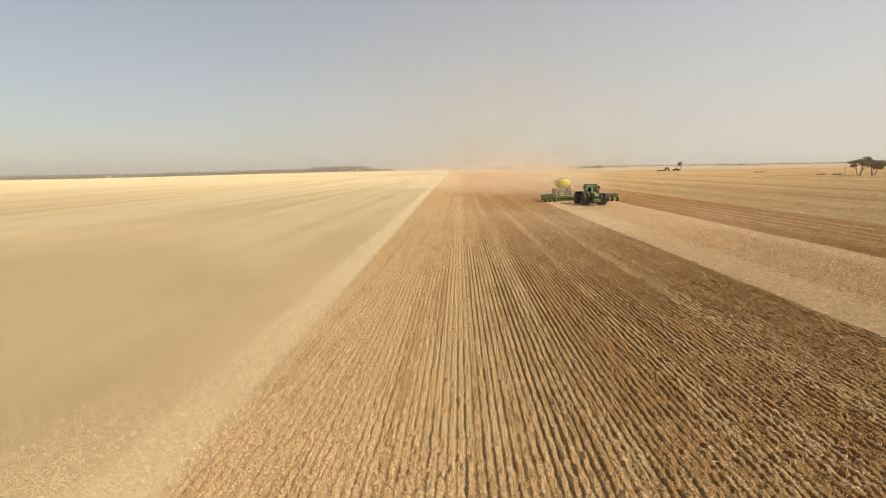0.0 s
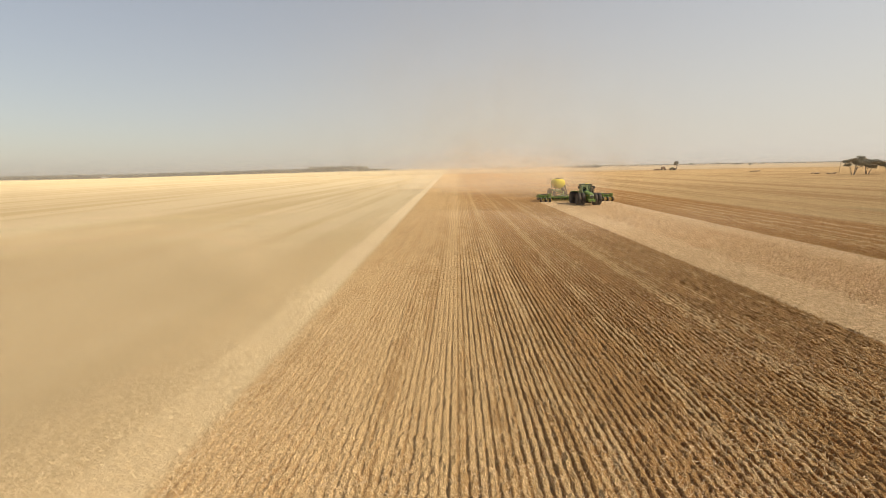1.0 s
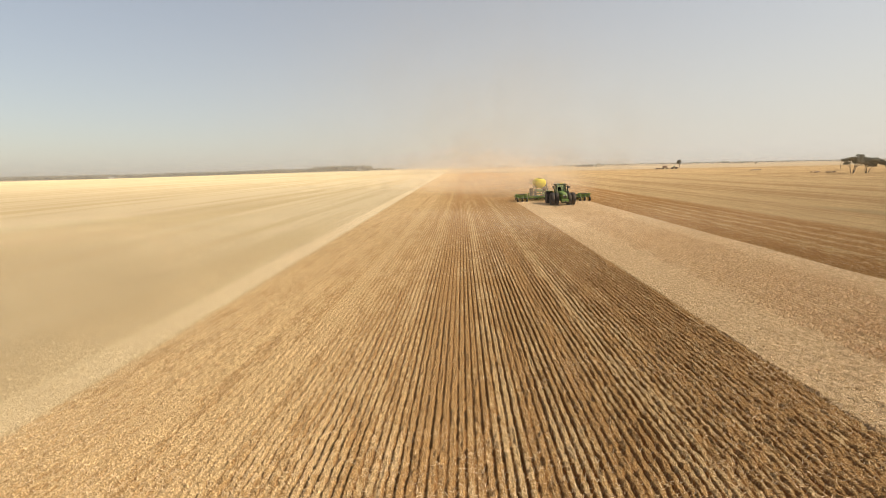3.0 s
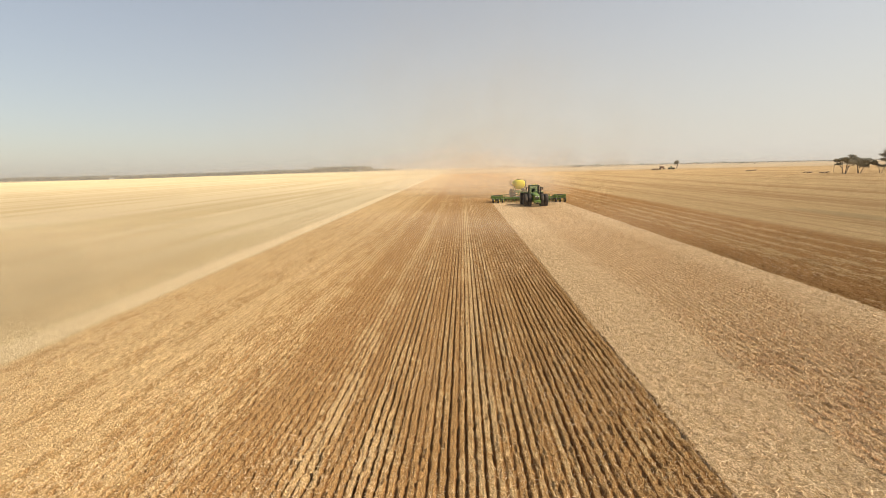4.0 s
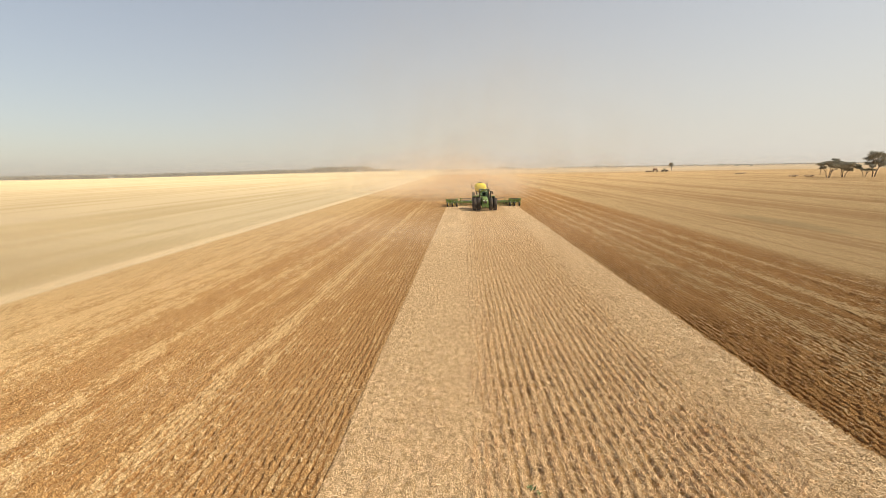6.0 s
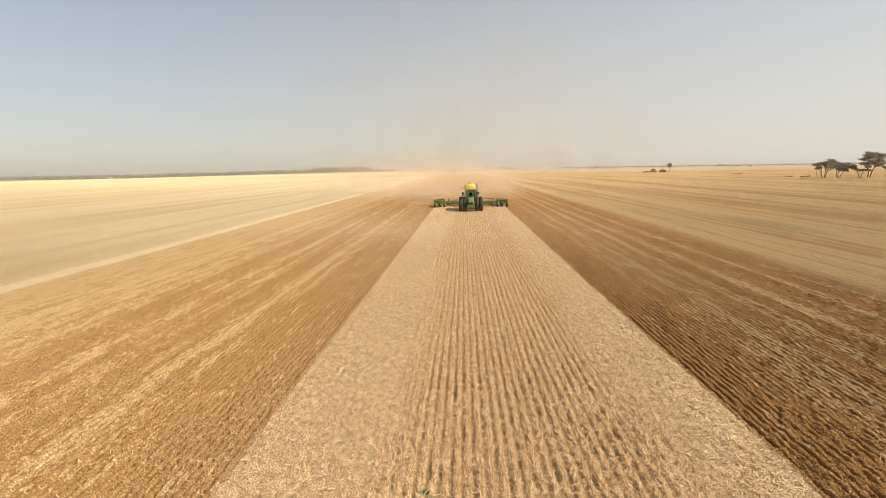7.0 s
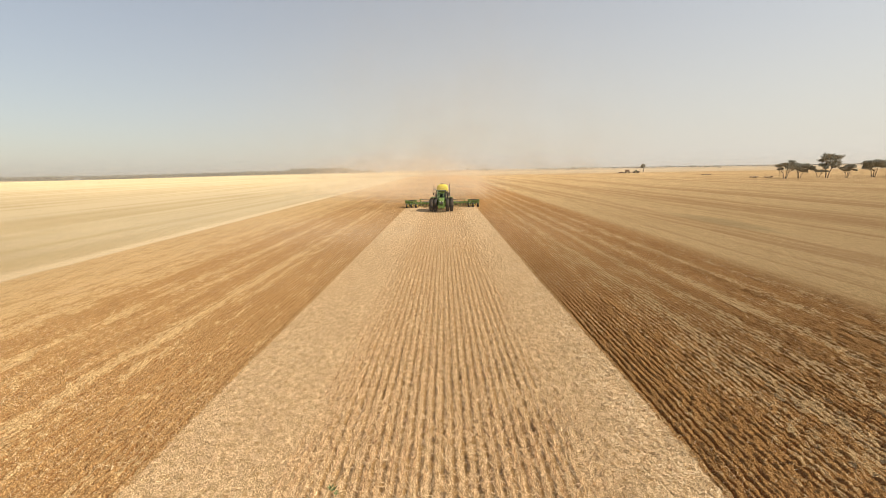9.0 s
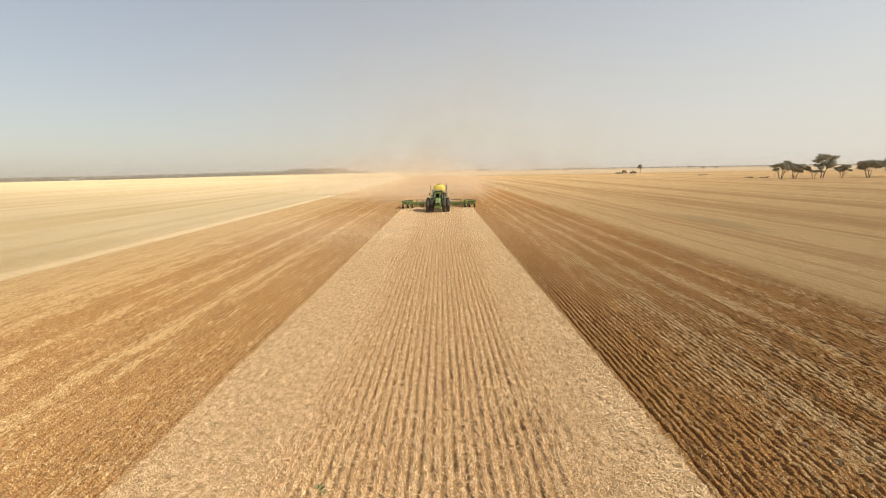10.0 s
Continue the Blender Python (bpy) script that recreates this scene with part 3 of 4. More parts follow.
def tractor(place, turn, label, group="", GREEN=GREEN, YELLOW=YELLOW):
    """An articulated tractor on dual wheels; its nose points to -y."""
    e = thing("tractor", place, label, "tractor", group, turn)
    R, W = 0.96, 0.56
    for y in (1.55, 5.05):
        for x in (-1.58, -0.94, 0.94, 1.58):
            wheel(e, x, y, R, W, YELLOW)
        part("axle", rod((-1.75, y, R), (1.75, y, R), 0.16, bm=box((1.1, 0.5, 0.5), (0, y, R), 0.08)), GREEN, e)
    part("front_frame", box((0.95, 2.6, 0.5), (0, 1.6, 1.1), 0.05), GREEN, e)
    part("rear_frame", box((0.85, 2.7, 0.5), (0, 5.0, 1.05), 0.05), GREEN, e)
    part("pivot", rod((0, 3.2, 0.75), (0, 3.2, 1.35), 0.22), BLACK, e)
    # sloping hood with rounded nose
    bm = bmesh.new()
    prev = None
    for y, z0, z1, w in ((-0.05, 1.2, 1.72, 0.66), (0.12, 1.15, 1.88, 0.78), (0.7, 1.15, 1.97, 0.84), (1.7, 1.15, 2.04, 0.9), (2.65, 1.15, 2.1, 0.94)):
        ring = []
        h = w / 2
        for px, pz in ((-h, z0), (-h, z1 - 0.22), (-h * 0.88, z1 - 0.08), (-h * 0.62, z1), (h * 0.62, z1), (h * 0.88, z1 - 0.08), (h, z1 - 0.22), (h, z0)):
            ring.append(bm.verts.new((px, y, pz)))
        if prev:
            for i in range(8):
                bm.faces.new((prev[i], prev[(i + 1) % 8], ring[(i + 1) % 8], ring[i]))
        else:
            bm.faces.new(ring[::-1])
        prev = ring
    bm.faces.new(prev)
    bmesh.ops.recalc_face_normals(bm, faces=bm.faces)
    part("hood", bm, GREEN, e)
    g = part("grille", box((0.5, 0.06, 0.3), (0, -0.07, 1.4), 0.02), BLACK, e, "black mesh grille")
    for i in range(6):
        part("grille_bar", box((0.46, 0.02, 0.012), (0, -0.106, 1.29 + i * 0.045), 0), STEEL, g)
    for s in (-1, 1):
        part("headlight", box((0.22, 0.06, 0.1), (s * 0.2, -0.065, 1.62), 0.03), LENS, e, "clear headlight")
        part("side_stripe", box((0.012, 2.2, 0.07), (s * 0.47, 1.55, 1.5), 0), YELLOW, e, "yellow stripe")
    part("front_weight", box((1.0, 0.5, 0.44), (0, -0.12, 0.82), 0.06), GREEN, e, "green front ballast block")
    part("tow_hook", box((0.22, 0.14, 0.16), (0, -0.42, 0.7), 0.02), BLACK, e)
    # cab
    part("cab_floor", box((1.5, 1.55, 0.3), (0, 3.45, 1.62), 0.04), GREEN, e)
    for x, y, xt, yt in ((-0.72, 2.72, -0.7, 2.85), (0.72, 2.72, 0.7, 2.85), (-0.74, 4.18, -0.7, 4.1), (0.74, 4.18, 0.7, 4.1), (-0.76, 3.5, -0.74, 3.5), (0.76, 3.5, 0.74, 3.5)):
        part("cab_pillar", rod((x, y, 1.7), (xt, yt, 3.05), 0.045, sides=8), BLACK, e)
    for name, size, at in (("windscreen", (1.36, 0.012, 1.2), (0, 2.77, 2.38)), ("rear_window", (1.36, 0.012, 1.2), (0, 4.15, 2.38)), ("side_window", (0.012, 1.3, 1.2), (-0.735, 3.45, 2.38)), ("side_window", (0.012, 1.3, 1.2), (0.735, 3.45, 2.38))):
        part(name, box(size, at, 0), GLASS, e, "tinted cab glass").visible_shadow = False
    roof = part("cab_roof", box((1.66, 1.8, 0.2), (0, 3.45, 3.13), 0.07), DARK_GREEN, e, "dusty dark green cab roof", True)
    for x in (-0.62, 0.62):
        part("work_light", box((0.16, 0.06, 0.08), (x, 2.54, 3.08), 0.02), LENS, roof)
    part("beacon", rod((0.5, 3.6, 3.22), (0.5, 3.6, 3.4), 0.06), YELLOW, roof, "amber beacon")
    part("antenna_dome", lathe([(0, 0.13), (0.05, 0.13), (0.1, 0.08), (0.12, 0.03)], (0, 2.95, 3.23), "Z", 16), YELLOW, roof)
    part("driver_seat", box((0.5, 0.12, 0.6), (0, 3.75, 2.35), 0.05, bm=box((0.5, 0.5, 0.14), (0, 3.5, 2.05), 0.05)), SEAT, e, "dark empty driver seat")
    part("steering_wheel", lathe([(-0.02, 0.19), (0.0, 0.205), (0.02, 0.19)], (0, 3.08, 2.3), "Z", 20, rod((0, 3.0, 1.8), (0, 3.08, 2.3), 0.04)), BLACK, e)
    part("exhaust", rod((0.66, 2.5, 2.2), (0.66, 2.5, 3.25), 0.085, bm=rod((0.66, 2.5, 1.6), (0.66, 2.5, 2.6), 0.13)), BLACK, e, "black exhaust stack")
    part("air_intake", rod((0.98, 2.55, 1.7), (0.98, 2.55, 2.75), 0.1, bm=rod((0.98, 2.55, 2.7), (0.98, 2.55, 2.95), 0.16)), BLACK, e, "black air cleaner")
    for s in (-1, 1):
        arm = part("mirror_arm", rod((s * 0.74, 2.8, 2.9), (s * 1.2, 2.7, 2.86), 0.025, sides=6), BLACK, e)
        part("mirror", box((0.2, 0.06, 0.4), (s * 1.24, 2.7, 2.7), 0.03), BLACK, arm)
        part("fender", box((1.2, 1.4, 0.06), (s * 1.26, 5.05, 1.99), 0.02), GREEN, e)
        for z in (0.65, 1.0, 1.35):
            part("step", box((0.42, 0.5, 0.04), (s * 0.98, 3.3, z), 0.01), BLACK, e)
    part("fuel_tank", box((1.5, 0.6, 0.7), (0, 4.2, 1.05), 0.1), GREEN, e)
    part("drawbar", box((0.22, 1.6, 0.12), (0, 6.6, 0.5), 0.02), BLACK, e)
    return e


def seed_drill(place, turn, label, group="", GREEN=GREEN, YELLOW=YELLOW):
    """A wide folding air drill: two toolbars, wings on gauge wheels, a row of tines with press wheels."""
    e = thing("seed_drill", place, label, "seed drill", group, turn)
    wide = 6.4
    for y, z in ((-1.5, 0.72), (-0.1, 0.72), (1.2, 0.72)):
        for x0, x1 in ((-wide, -2.3), (-2.2, 2.2), (2.3, wide)):
            part("toolbar", box((x1 - x0, 0.14, 0.14), ((x0 + x1) / 2, y, z), 0.02), GREEN, e)
    for i in range(11):
        x = -6.25 + 1.25 * i
        part("cross_member", box((0.12, 2.8, 0.12), (x, -0.15, 0.72), 0.02), GREEN, e)
    for s in (-1, 1):
        for x in (4.55, 5.3, 6.15):
            w = part("gauge_wheel", lathe([(-0.15, 0.2), (-0.15, 0.32), (-0.08, 0.38), (0.08, 0.38), (0.15, 0.32), (0.15, 0.2)], (0, 0, 0), sides=20), TYRE, e, "black gauge wheel", True)
            w.location = (s * x, -2.05, 0.38)
            part("wheel_arm", rod((s * x + 0.2, -1.5, 0.74), (s * x + 0.2, -2.05, 0.38), 0.05, sides=6), GREEN, e)
            part("wheel_hub", rod((s * x - 0.16, -2.05, 0.38), (s * x + 0.24, -2.05, 0.38), 0.16), YELLOW, w).matrix_parent_inverse = w.matrix_basis.inverted()
        part("wing_hinge", box((0.3, 2.4, 0.34), (s * 2.25, -0.15, 0.78), 0.04), GREEN, e)
        part("fold_cylinder", rod((s * 1.2, -0.4, 0.95), (s * 3.2, -0.4, 0.86), 0.06), STEEL, e)
        part("wing_rail", box((1.6, 0.1, 0.1), (s * 5.4, -1.55, 1.1), 0.02), GREEN, e)
        part("wing_upright", box((0.1, 0.1, 0.36), (s * 4.7, -1.55, 0.94), 0.02), GREEN, e)
        part("wing_upright", box((0.1, 0.1, 0.36), (s * 6.1, -1.55, 0.94), 0.02), GREEN, e)
        part("distribution_tower", rod((s * 3.9, 0.2, 0.75), (s * 3.9, 0.2, 1.22), 0.08, bm=rod((s * 3.9, 0.2, 1.2), (s * 3.9, 0.2, 1.3), 0.2)), GREEN, e)
        for x in (4.7, 5.5, 6.2):
            part("wing_brace", box((0.09, 2.9, 0.26), (s * x, -0.2, 0.9), 0.02), GREEN, e)
            part("lift_cylinder", rod((s * x, -1.9, 0.6), (s * x, -1.1, 1.12), 0.06, sides=8), GREEN, e)
        part("wing_cover", box((1.0, 0.6, 0.26), (s * 5.6, -1.0, 0.98), 0.06), GREEN, e)
        part("hose_bundle", rod((s * 4.7, -0.9, 1.25), (s * 6.2, -0.9, 1.2), 0.09, 0.06, 8), BLACK, e)
        part("depth_box", box((0.35, 0.7, 0.5), (s * 4.6, -1.2, 1.1), 0.06), GREEN, e)
        part("depth_box", box((0.35, 0.7, 0.45), (s * 6.25, -1.2, 1.08), 0.06), GREEN, e)
    for i in range(61):
        x = -6.0 + i * ROW
        y = (-1.5, -0.1, 1.2)[i % 3]
        t = part("tine", box((0.05, 0.09, 0.5), (x, y + 0.1, 0.46), 0.01, bm=rod((x, y + 0.1, 0.26), (x, y - 0.12, 0.03), 0.035, 0.02, 6)), GREEN, e)
        part("tine_spring", rod((x, y - 0.05, 0.8), (x, y + 0.4, 0.8), 0.045, sides=6), BLACK, t)
        p = part("press_wheel", lathe([(-0.05, 0.1), (-0.05, 0.2), (0, 0.23), (0.05, 0.2), (0.05, 0.1)], (x, 1.95, 0.23), sides=14), TYRE, e, "", True)
        part("press_arm", rod((x + 0.08, 1.2, 0.7), (x + 0.08, 1.95, 0.23), 0.025, sides=6), GREEN, p)
    part("hitch", rod((-1.6, -1.5, 0.72), (0, -4.2, 0.5), 0.09, bm=rod((1.6, -1.5, 0.72), (0, -4.2, 0.5), 0.09)), GREEN, e)
    for s in (-1, 1):
        part("seed_hose", rod((s * 0.4, 1.3, 1.0), (s * 3.9, 0.2, 1.3), 0.04, sides=6), BLACK, e)
    return e


def air_cart(place, turn, label, group="", GREEN=GREEN, YELLOW=YELLOW, TANK=TANK):
    """A seed cart: a rounded tank on a wheeled frame."""
    e = thing("air_cart", place, label, "air cart", group, turn)
    bm = bmesh.new()
    rings = []
    for y, s in ((-2.0, 0.66), (-1.85, 0.82), (-1.3, 0.92), (1.3, 0.92), (1.85, 0.82), (2.0, 0.66)):
        ring = []
        for px, pz in ((-0.55, 1.55), (-1.12, 2.25), (-1.28, 2.75), (-1.15, 3.2), (-0.78, 3.5), (-0.3, 3.62), (0.3, 3.62), (0.78, 3.5), (1.15, 3.2), (1.28, 2.75), (1.12, 2.25), (0.55, 1.55)):
            ring.append(bm.verts.new((px * s, y, 2.65 + (pz - 2.65) * s)))
        rings.append(ring)
    for p, q in zip(rings, rings[1:]):
        for i in range(12):
            bm.faces.new((p[i], p[(i + 1) % 12], q[(i + 1) % 12], q[i]))
    bm.faces.new(rings[0][::-1]), bm.faces.new(rings[-1])
    bmesh.ops.recalc_face_normals(bm, faces=bm.faces)
    tank = part("tank", bm, TANK, e, "bright yellow moulded seed tank", True)
    for y in (-1.0, 0.9):
        part("tank_lid", lathe([(0, 0.36), (0.08, 0.36), (0.14, 0.3), (0.15, 0.05)], (0, y, 3.5), "Z", 20), BLACK, tank, "dark tank lid")
    part("walkway", box((0.5, 3.6, 0.05), (-1.5, 0, 2.5), 0.01), STEEL, e, "grey steel walkway")
    for y in (-1.75, -0.6, 0.6, 1.75):
        part("rail_post", rod((-1.72, y, 2.5), (-1.72, y, 3.45), 0.025, sides=6), BLACK, e)
    part("hand_rail", rod((-1.72, -1.75, 3.45), (-1.72, 1.75, 3.45), 0.025, sides=6), BLACK, e)
    part("chassis", box((1.5, 5.2, 0.24), (0, 0.1, 1.15), 0.03), GREEN, e)
    for s in (-1, 1):
        part("tank_leg", rod((s * 0.7, -1.5, 1.2), (s * 1.0, -1.4, 2.2), 0.07), GREEN, e)
        part("tank_leg", rod((s * 0.7, 1.5, 1.2), (s * 1.0, 1.4, 2.2), 0.07), GREEN, e)
        wheel(e, s * 1.35, 1.3, 0.8, 0.6, YELLOW)
        wheel(e, s * 1.1, -1.9, 0.6, 0.42, YELLOW)
    part("axle", rod((-1.4, 1.3, 0.8), (1.4, 1.3, 0.8), 0.1), GREEN, e)
    part("axle", rod((-1.2, -1.9, 0.6), (1.2, -1.9, 0.6), 0.1), GREEN, e)
    part("tow_pole", box((0.16, 6.0, 0.16), (0, -6.2, 0.6), 0.02), GREEN, e)
    part("fan_housing", lathe([(-0.2, 0.15), (-0.2, 0.4), (0.2, 0.4), (0.2, 0.15)], (0.5, -2.35, 1.5), sides=20), BLACK, e)
    part("auger_tube", rod((1.5, -1.6, 0.9), (1.5, 1.9, 3.35), 0.13), BLACK, e, "slanted dark loading auger")
    part("drawbar", rod((-0.6, -2.4, 1.1), (0, -4.4, 0.55), 0.08, bm=rod((0.6, -2.4, 1.1), (0, -4.4, 0.55), 0.08)), GREEN, e)
    return e


# ---- trees ----
def leaf_cloud(clumps, per, size, seed):
    """Many small leaf blades gathered in clumps of (place, radii)."""
    g = np.random.default_rng(seed)
    c = np.array([p for p, _ in clumps])
    r = np.array([q for _, q in clumps])
    k = len(c) * per
    i = np.repeat(np.arange(len(c)), per)
    d = g.normal(size=(k, 3))
    d /= np.linalg.norm(d, axis=1)[:, None]
    at = c[i] + d * (g.random(k) ** 0.4)[:, None] * r[i]
    a = g.normal(size=(k, 3))
    a /= np.linalg.norm(a, axis=1)[:, None]
    b = np.cross(a, g.normal(size=(k, 3)))
    b /= np.linalg.norm(b, axis=1)[:, None]
    s = (size * (0.6 + 0.8 * g.random(k)))[:, None]
    v = np.stack([at - a * s, at + b * s * 0.42, at + a * s, at - b * s * 0.42], 1).reshape(-1, 3)
    return v, np.arange(k * 4).reshape(-1, 4)


def gum_tree(x, y, high, wide, seed, label):
    """A many-stemmed gum: bare slanting stems that carry flat-bottomed, domed tufts of leaves."""
    g = random.Random(seed)
    e = thing("gum_tree", (x, y, 0), label, "tree", "gum trees at the field edge")
    bm = bmesh.new()
    r = high * 0.016
    clumps = []
    stems = g.randint(2, 3)
    for i in range(stems):
        a = 2 * math.pi * (i + g.uniform(-0.25, 0.25)) / stems
        way = Vector((math.cos(a), math.sin(a), 0))
        foot = way * 0.05 * high + Vector((0, 0, -0.2))
        fork = way * wide * g.uniform(0.08, 0.16) + Vector((0, 0, high * g.uniform(0.26, 0.38)))
        bend = foot.lerp(fork, 0.5) + Vector((g.uniform(-1, 1), g.uniform(-1, 1), 0)) * high * 0.03
        rod(foot, bend, r * 1.2, r, 8, bm)
        rod(bend, fork, r, r * 0.8, 8, bm)
        for j in range(g.randint(4, 5) + int(wide > 10) * 3):
            b = a + g.uniform(-1.4, 1.4)
            out = wide * 0.5 * g.uniform(0.15, 0.88)
            top = Vector((math.cos(b) * out, math.sin(b) * out * 0.85, high * (g.uniform(0.50, 0.93) - 0.35 * (out / wide) ** 2)))
            mid = fork.lerp(top, 0.5) + Vector((0, 0, -0.03 * high))
            rod(fork, mid, r * 0.6, r * 0.4, 6, bm)
            rod(mid, top, r * 0.4, r * 0.14, 6, bm)
            q = high * g.uniform(0.10, 0.16)
            for h in range(9):
                c = 2 * math.pi * h / 9 + g.uniform(-0.5, 0.5)
                p = top + Vector((math.cos(c), math.sin(c), g.uniform(-0.55, 0.6))) * q * g.uniform(0.3, 1.15)
                rod(mid.lerp(top, 0.8), p, r * 0.13, r * 0.05, 5, bm)
                m = q * g.uniform(0.45, 0.8)
                clumps.append((tuple(p), (m * 1.15, m * 1.15, m * 0.8)))
            clumps.append((tuple(top + Vector((0, 0, q * 0.3))), (q * 0.75, q * 0.75, q * 0.5)))
    part("trunk", bm, BARK, e, "grey-brown forked gum trunk")
    v, f = leaf_cloud(clumps, 60, 0.22, seed)
    crown = new("crown", sheet_mesh("crown", v, f, HAZY_GUM))
    crown.parent = e
    return e


def shrub(x, y, high, wide, seed, label):
    g = random.Random(seed)
    e = thing("paddock_tree", (x, y, 0), label, "tree", "lone trees in the far paddock")
    part("trunk", rod((0, 0, -0.3), (0.1 * high, 0, high * 0.6), high * 0.05, high * 0.025, 7), BARK, e)
    clumps = [((g.uniform(-0.4, 0.4) * wide, g.uniform(-0.4, 0.4) * wide, high * g.uniform(0.55, 0.9)), (wide * 0.28, wide * 0.28, high * 0.16)) for _ in range(9)]
    v, f = leaf_cloud(clumps, 70, high * 0.06, seed)
    crown = new("crown", sheet_mesh("crown", v, f, HAZY_FAR_GUM))
    crown.parent = e


def wood(name, ends, high, depth, count, seed, label):
    """A far belt of trees along a line, as one body of leaf clumps."""
    g = random.Random(seed)
    clumps = []
    (x0, y0), (x1, y1) = ends
    for i in range(count):
        t = (i + g.random()) / count
        h = high * g.uniform(0.45, 1.0)
        x, y = x0 + (x1 - x0) * t, y0 + (y1 - y0) * t + g.uniform(-depth, depth)
        for j in range(3):
            clumps.append(((x + g.uniform(-0.4, 0.4) * h, y, float(fall(x)) + h * (0.3 + 0.25 * j)), (h * 0.55, h * 0.55, h * 0.25)))
    v, f = leaf_cloud(clumps, 16, high * 0.16, seed)
    tagged(new(name, sheet_mesh(name, v, f, HAZY_FAR_GUM)), label, "trees", kind="stuff")


# ---- dust ----
def dust(name, centre, size, mat, label, seed, kind="plume", wave=0.12, turn=0.0):
    """A billowing sheet of airborne dust: upright, or lying over the ground."""
    g = np.random.default_rng(seed)
    u, v = np.meshgrid(np.linspace(-0.5, 0.5, 33), np.linspace(-0.02 if kind == "plume" else 0, 1, 17))
    f = g.random(4) * 6.28
    w = np.sin(u * 7 + f[0]) * 0.5 + np.sin(u * 13 + v * 5 + f[1]) * 0.3 + np.sin(v * 6 + f[2]) * 0.3
    if kind == "layer":
        p = np.stack([u * size[0], (v - 0.5) * size[1], w * size[2]], -1)
    else:
        p = np.stack([u * size[0], w * size[1] * wave, v * size[2]], -1)
    i = (np.arange(16)[:, None] * 33 + np.arange(32)[None]).ravel()
    ob = new(name, sheet_mesh(name, p.reshape(-1, 3), np.stack([i, i + 1, i + 34, i + 33], -1), mat, True))
    ob.matrix_basis = pose(*centre, 0, 0, turn)
    return tagged(ob, label, "dust", "", "stuff")

# ---- the place ----
ground()
straws()
for wx, wy, ws in ((4.35, 7.85, 0.13), (4.5, 7.7, 0.08)):
    weed(wx, wy, ws)

NOSE = 63.0
tractor((6.25, NOSE, 0), 0, "dusty green articulated tractor on dual wheels pulling a drill", "machines at work")
seed_drill((6.35, NOSE + 10.4, 0), 0, "wide green folding seed drill behind the tractor", "machines at work")
air_cart((6.35, NOSE + 22.0, 0), 0, "green air cart with a bright yellow seed tank", "machines at work")

# the second outfit far across the field
RED = paint("faded_red_paint", (0.16, 0.07, 0.045), 0.6, 0, 0.6)
RUST = paint("faded_rust_paint", (0.22, 0.12, 0.08), 0.7, 0, 0.6)
FAR_TURN = 75
tractor((208, 430, 0), FAR_TURN, "dull red tractor working far across the field", "far machines", RED, RUST)
air_cart((196.4, 433.1, 0), FAR_TURN, "rusty brown seed cart following the far tractor", "far machines", RED, RUST, RUST)
seed_drill((190.6, 434.7, 0), FAR_TURN, "wide dull red drill behind the far seed cart", "far machines", RED, RUST)


for i, (x, y, high, wide, label) in enumerate((
        (163.5, 192, 8.6, 9.5, "gum tree with a dark flat-topped crown"),
        (171.5, 194, 7.2, 8.5, "small gum tree with a forked trunk"),
        (177.5, 191, 6.0, 6.5, "low gum tree with a thin crown"),
        (183.0, 193, 11.4, 11.0, "tall gum tree with a broad open crown"),
        (191.5, 192, 6.4, 6.0, "young gum tree with a sparse crown"),
        (205.0, 193, 8.8, 9.0, "gum tree with a rounded dark crown"),
        (212.5, 191, 10.5, 11.0, "broad gum tree with a dense crown"),
        (222.0, 196, 9.0, 10.0, "gum tree at the field's edge"))):
    gum_tree(x, y, high, wide, 40 + i, label)

shrub(252, 515, 9.5, 4.5, 3, "lone slender tree in the hazy paddock")
for i, (x, y, h, w) in enumerate(((484, 760, 6.5, 9), (514, 770, 5.0, 5), (262, 860, 5, 6), (280, 870, 6, 6), (600, 1000, 8, 12), (330, 1050, 9, 9), (360, 1060, 7, 8), (402, 1080, 7, 10), (436, 1060, 8, 8), (700, 1300, 9, 14), (90, 1500, 10, 14))):
    shrub(x, y, h, w, 20 + i, "lone round tree in the hazy paddock")

wood("far_wood", ((-2700, 1480), (-700, 1900)), 18, 50, 1300, 5, "long dark belt of trees along the horizon")
wood("far_wood", ((-690, 1900), (-440, 1950)), 27, 40, 90, 6, "clump of tall hazy trees on the horizon")
wood("far_wood", ((-440, 1960), (-330, 1960)), 12, 20, 40, 7, "low hazy scrub beside the far clump of trees")
wood("far_wood", ((170, 2000), (240, 2030)), 13, 20, 8, 8, "small hazy clump of trees on the horizon")
wood("far_wood", ((560, 2500), (4200, 2500)), 7.5, 60, 1500, 9, "pale hazy line of trees on the horizon")


def shed(x, y, turn):
    e = thing("farm_shed", (x, y, 0), "white sheet-metal farm shed before the trees", "shed", "", turn)
    for s in (-1, 1):
        part("wall", box((16, 0.3, 5), (0, s * 6, 2.5), 0), WHITE, e)
        part("gable_wall", box((0.3, 11.7, 5), (s * 7.85, 0, 2.5), 0), WHITE, e)
        part("roof_slope", box((17, 6.8, 0.2), (0, s * 3.15, 5.95), 0, turn=(-s * 17, 0, 0)), ROOF, e)


shed(-1300, 1475, 40)
shed(-478, 1890, 10)


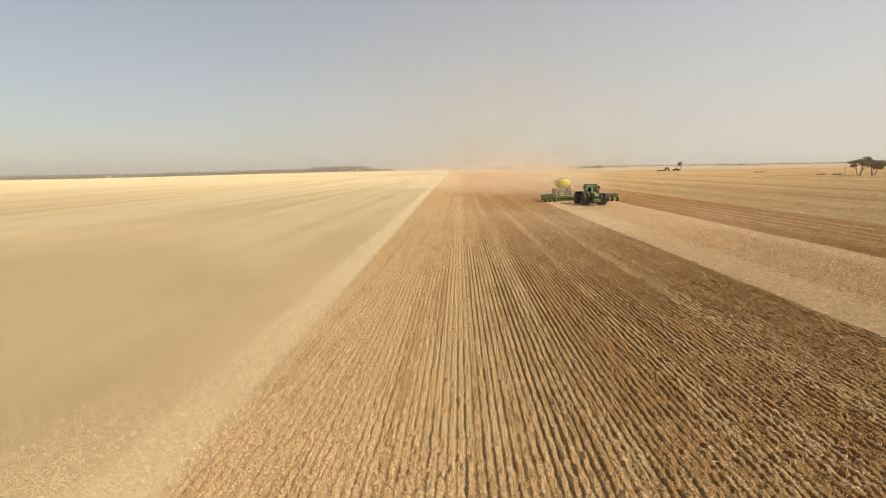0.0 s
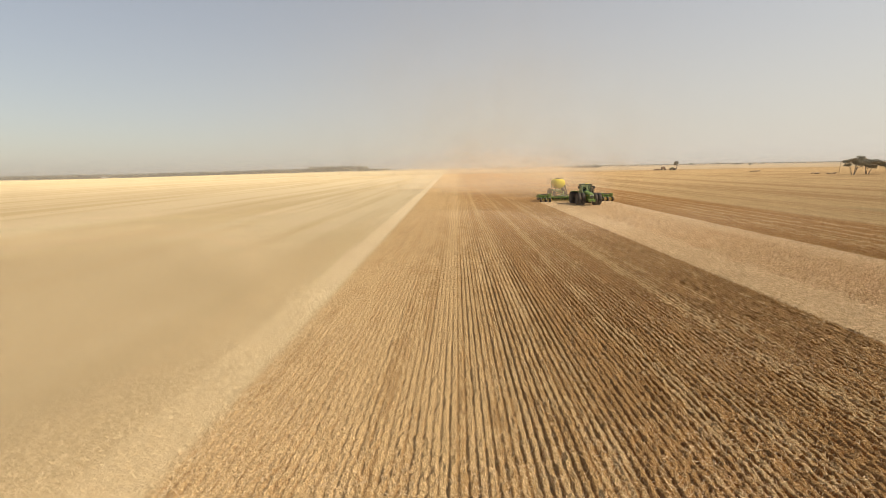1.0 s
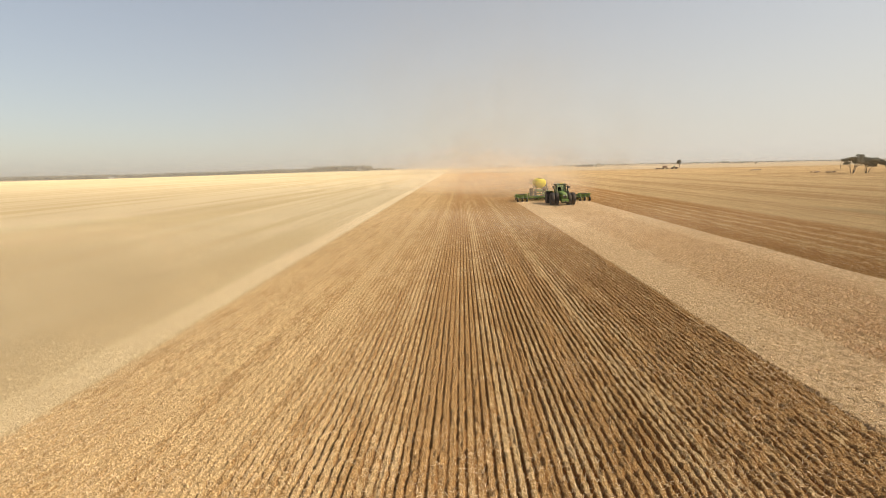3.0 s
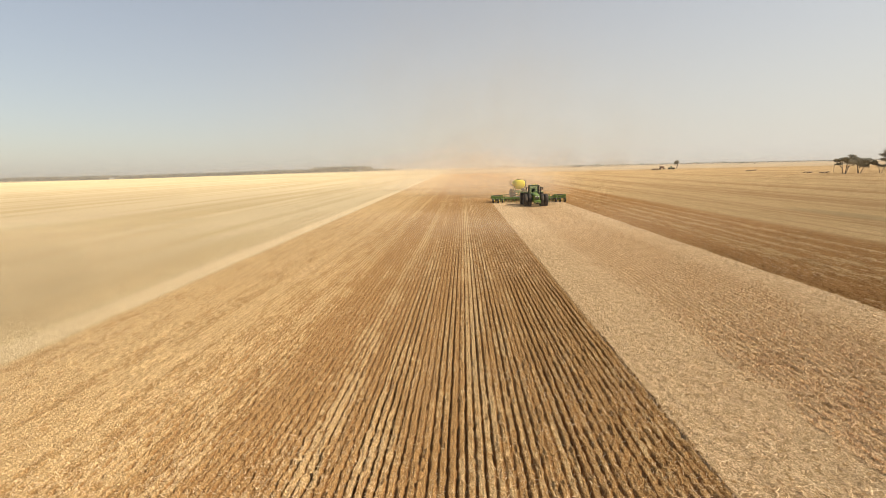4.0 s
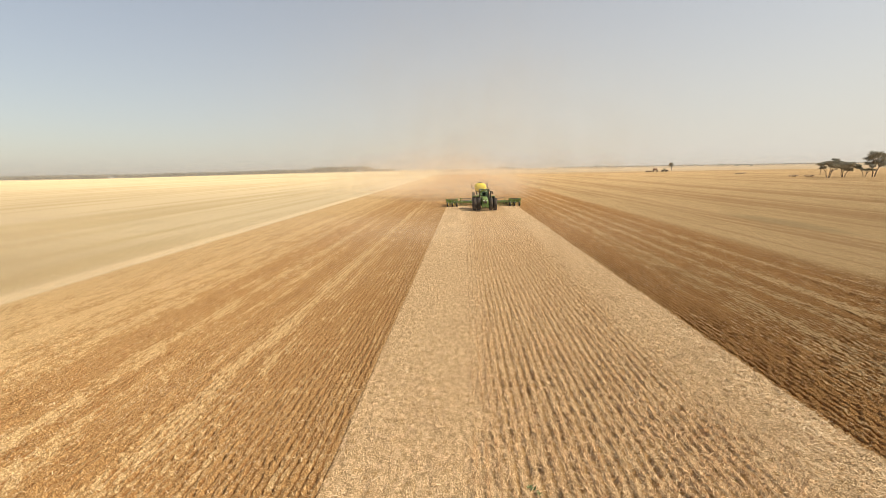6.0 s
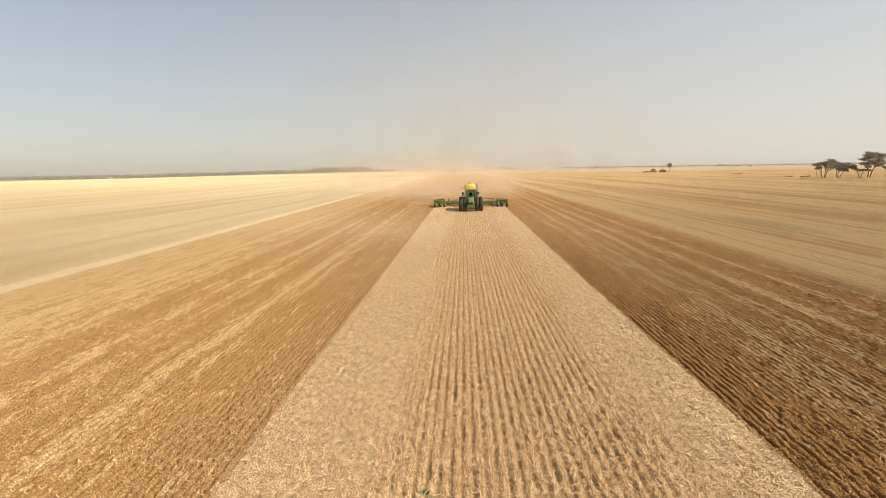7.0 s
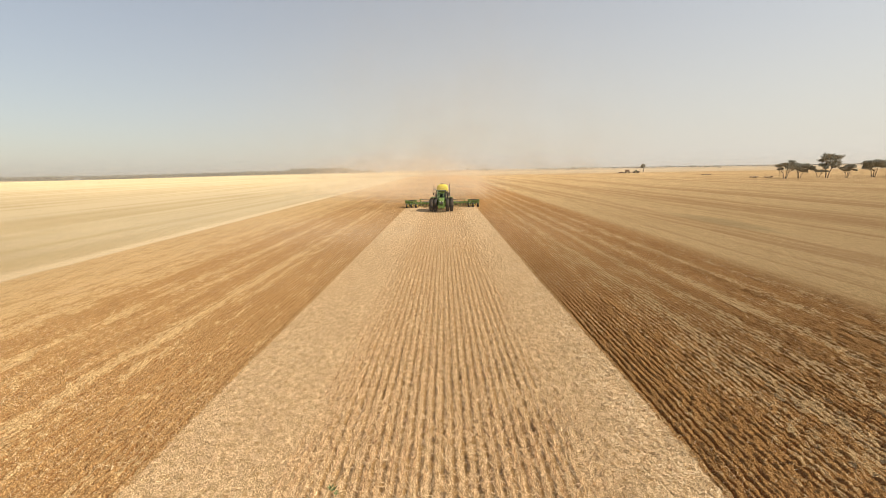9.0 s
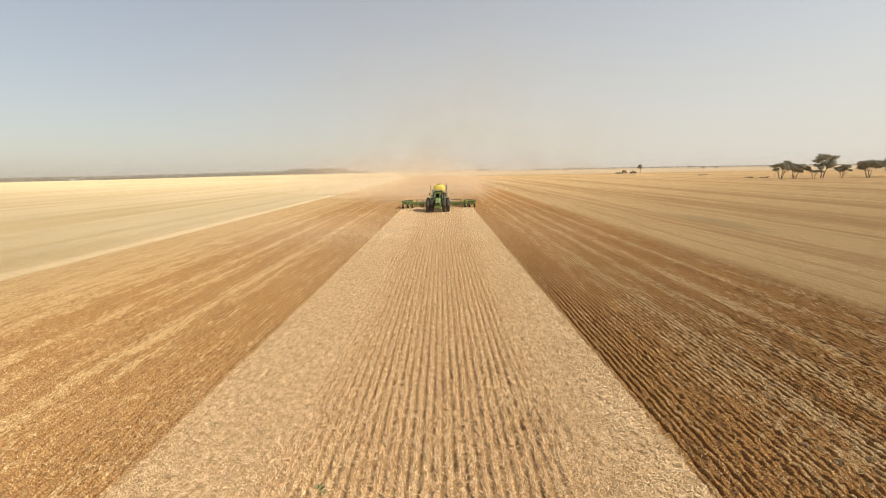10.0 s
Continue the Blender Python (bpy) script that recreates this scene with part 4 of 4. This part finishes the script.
def pole(x, y):
    e = thing("power_pole", (x, y, 0), "weathered timber power pole at the field edge", "power pole")
    part("shaft", rod((0, 0, -0.5), (0, 0, 7.0), 0.09, 0.07, 8), WOOD, e)
    part("crossarm", box((1.2, 0.09, 0.1), (0, 0, 6.7), 0.01), WOOD, e)
    for s in (-0.5, 0.5):
        part("insulator", rod((s, 0, 6.75), (s, 0, 6.9), 0.04), WHITE, e)


pole(191, 230)


def mast(x, y):
    e = thing("radio_mast", (x, y, 0), "thin grey radio mast beside a far clump of trees", "mast")
    part("shaft", rod((0, 0, -1), (0, 0, 30), 0.9, 0.5, 8), ROOF, e)
    part("head", rod((0, 0, 29.5), (0, 0, 33), 1.4, 0.9, 8), ROOF, e)


mast(297, 1990)


def log(x, y, length, turn, seed):
    g = random.Random(seed)
    bm = bmesh.new()
    for i in range(5):
        a = Vector((g.uniform(-0.5, 0.5) * length, g.uniform(-0.6, 0.6), 0.2 + 0.2 * g.random()))
        b = a + Vector((g.uniform(0.2, 0.5) * length, g.uniform(-0.8, 0.8), g.uniform(-0.1, 0.5)))
        rod(a, b, 0.32, 0.16, 7, bm)
    ob = part("fallen_timber", bm, WOOD)
    ob.matrix_basis = pose(x, y, float(fall(x)), 0, 0, turn)
    tagged(ob, "heap of fallen grey timber on the ground", "timber", "fallen timber")


for i, (x, y, k, a) in enumerate(((164, 213, 5, 5), (169, 210, 3, -10), (188, 292, 8, 3), (193, 294, 4, 8))):
    log(x, y, k, a, i)

# ---- airborne dust ----
TAN = (0.57, 0.445, 0.31)
PALE = (0.72, 0.665, 0.575)
for i, (y, x, wide, high) in enumerate(((77.5, 5.0, 8.0, 2.7), (89, 2.5, 11.5, 4.8), (101, 0, 15, 6.2), (124, -5, 22, 8.2))):
    m = dust_material("drill_dust", TAN, (0.9, 0, wide, high), size=0.13, loose=1.0)
    dust("drill_dust", (x, y, 0), (wide * 4.0, 4, high * 2.7), m, "tan dust boiling up behind the drill", 1 + i, turn=25)
dust("settling_dust", (-2, 41, 1.0), (64, 38, 0.2), dust_material("settling_dust", (0.74, 0.59, 0.41), (0.14, 0, 15, 11), size=0.07, lying=True), "low veil of tan dust settling over the field", 9, "layer")
dust("drifting_dust", (0, 400, -12), (1500, 30, 270), dust_material("drifting_dust", (0.72, 0.59, 0.405), (0.235, 10, 150, 135), (0.06, 20), size=0.012), "faint tan dust hanging high over the field", 13)
dust("rising_dust", (-2, 430, -2), (76, 8, 150), dust_material("rising_dust", (0.72, 0.595, 0.41), (0.11, 0, 16, 62), size=0.03), "thin column of tan dust drifting upwards", 16)
dust("rising_dust", (112, 505, -2), (90, 8, 110), dust_material("rising_dust", (0.72, 0.58, 0.39), (0.13, 0, 20, 38), size=0.04), "thin column of tan dust drifting upwards", 17)
dust("far_dust", (188, 530, -2), (110, 6, 50), dust_material("far_dust", (0.84, 0.69, 0.48), (0.24, 0, 15, 13), size=0.09), "dust rising behind the far machine", 14)
dust("dust_haze", (0, 1000, -14), (4600, 60, 560), dust_material("dust_haze", PALE, (0.0, 0, 100, 100), (0.24, 34)), "pale dusty haze along the horizon", 10)
dust("dust_haze", (0, 1350, -14), (6600, 60, 560), dust_material("far_haze", PALE, (0.0, 0, 100, 100), (0.24, 40)), "pale dusty haze before the far trees", 11)
GROUND_DUST = dust_material("ground_dust", (0.56, 0.445, 0.27), (0.66, 0, 12.5, 18), size=0.09, lying=True)
for i in range(3):
    dust("ground_dust", (-36.5 - 1.2 * i, 10 + i, 0.6 + 0.8 * i), (54, 76, 0.3 + 0.1 * i), GROUND_DUST, "thin layer of dust drifting over the golden stubble", 20 + i, "layer")
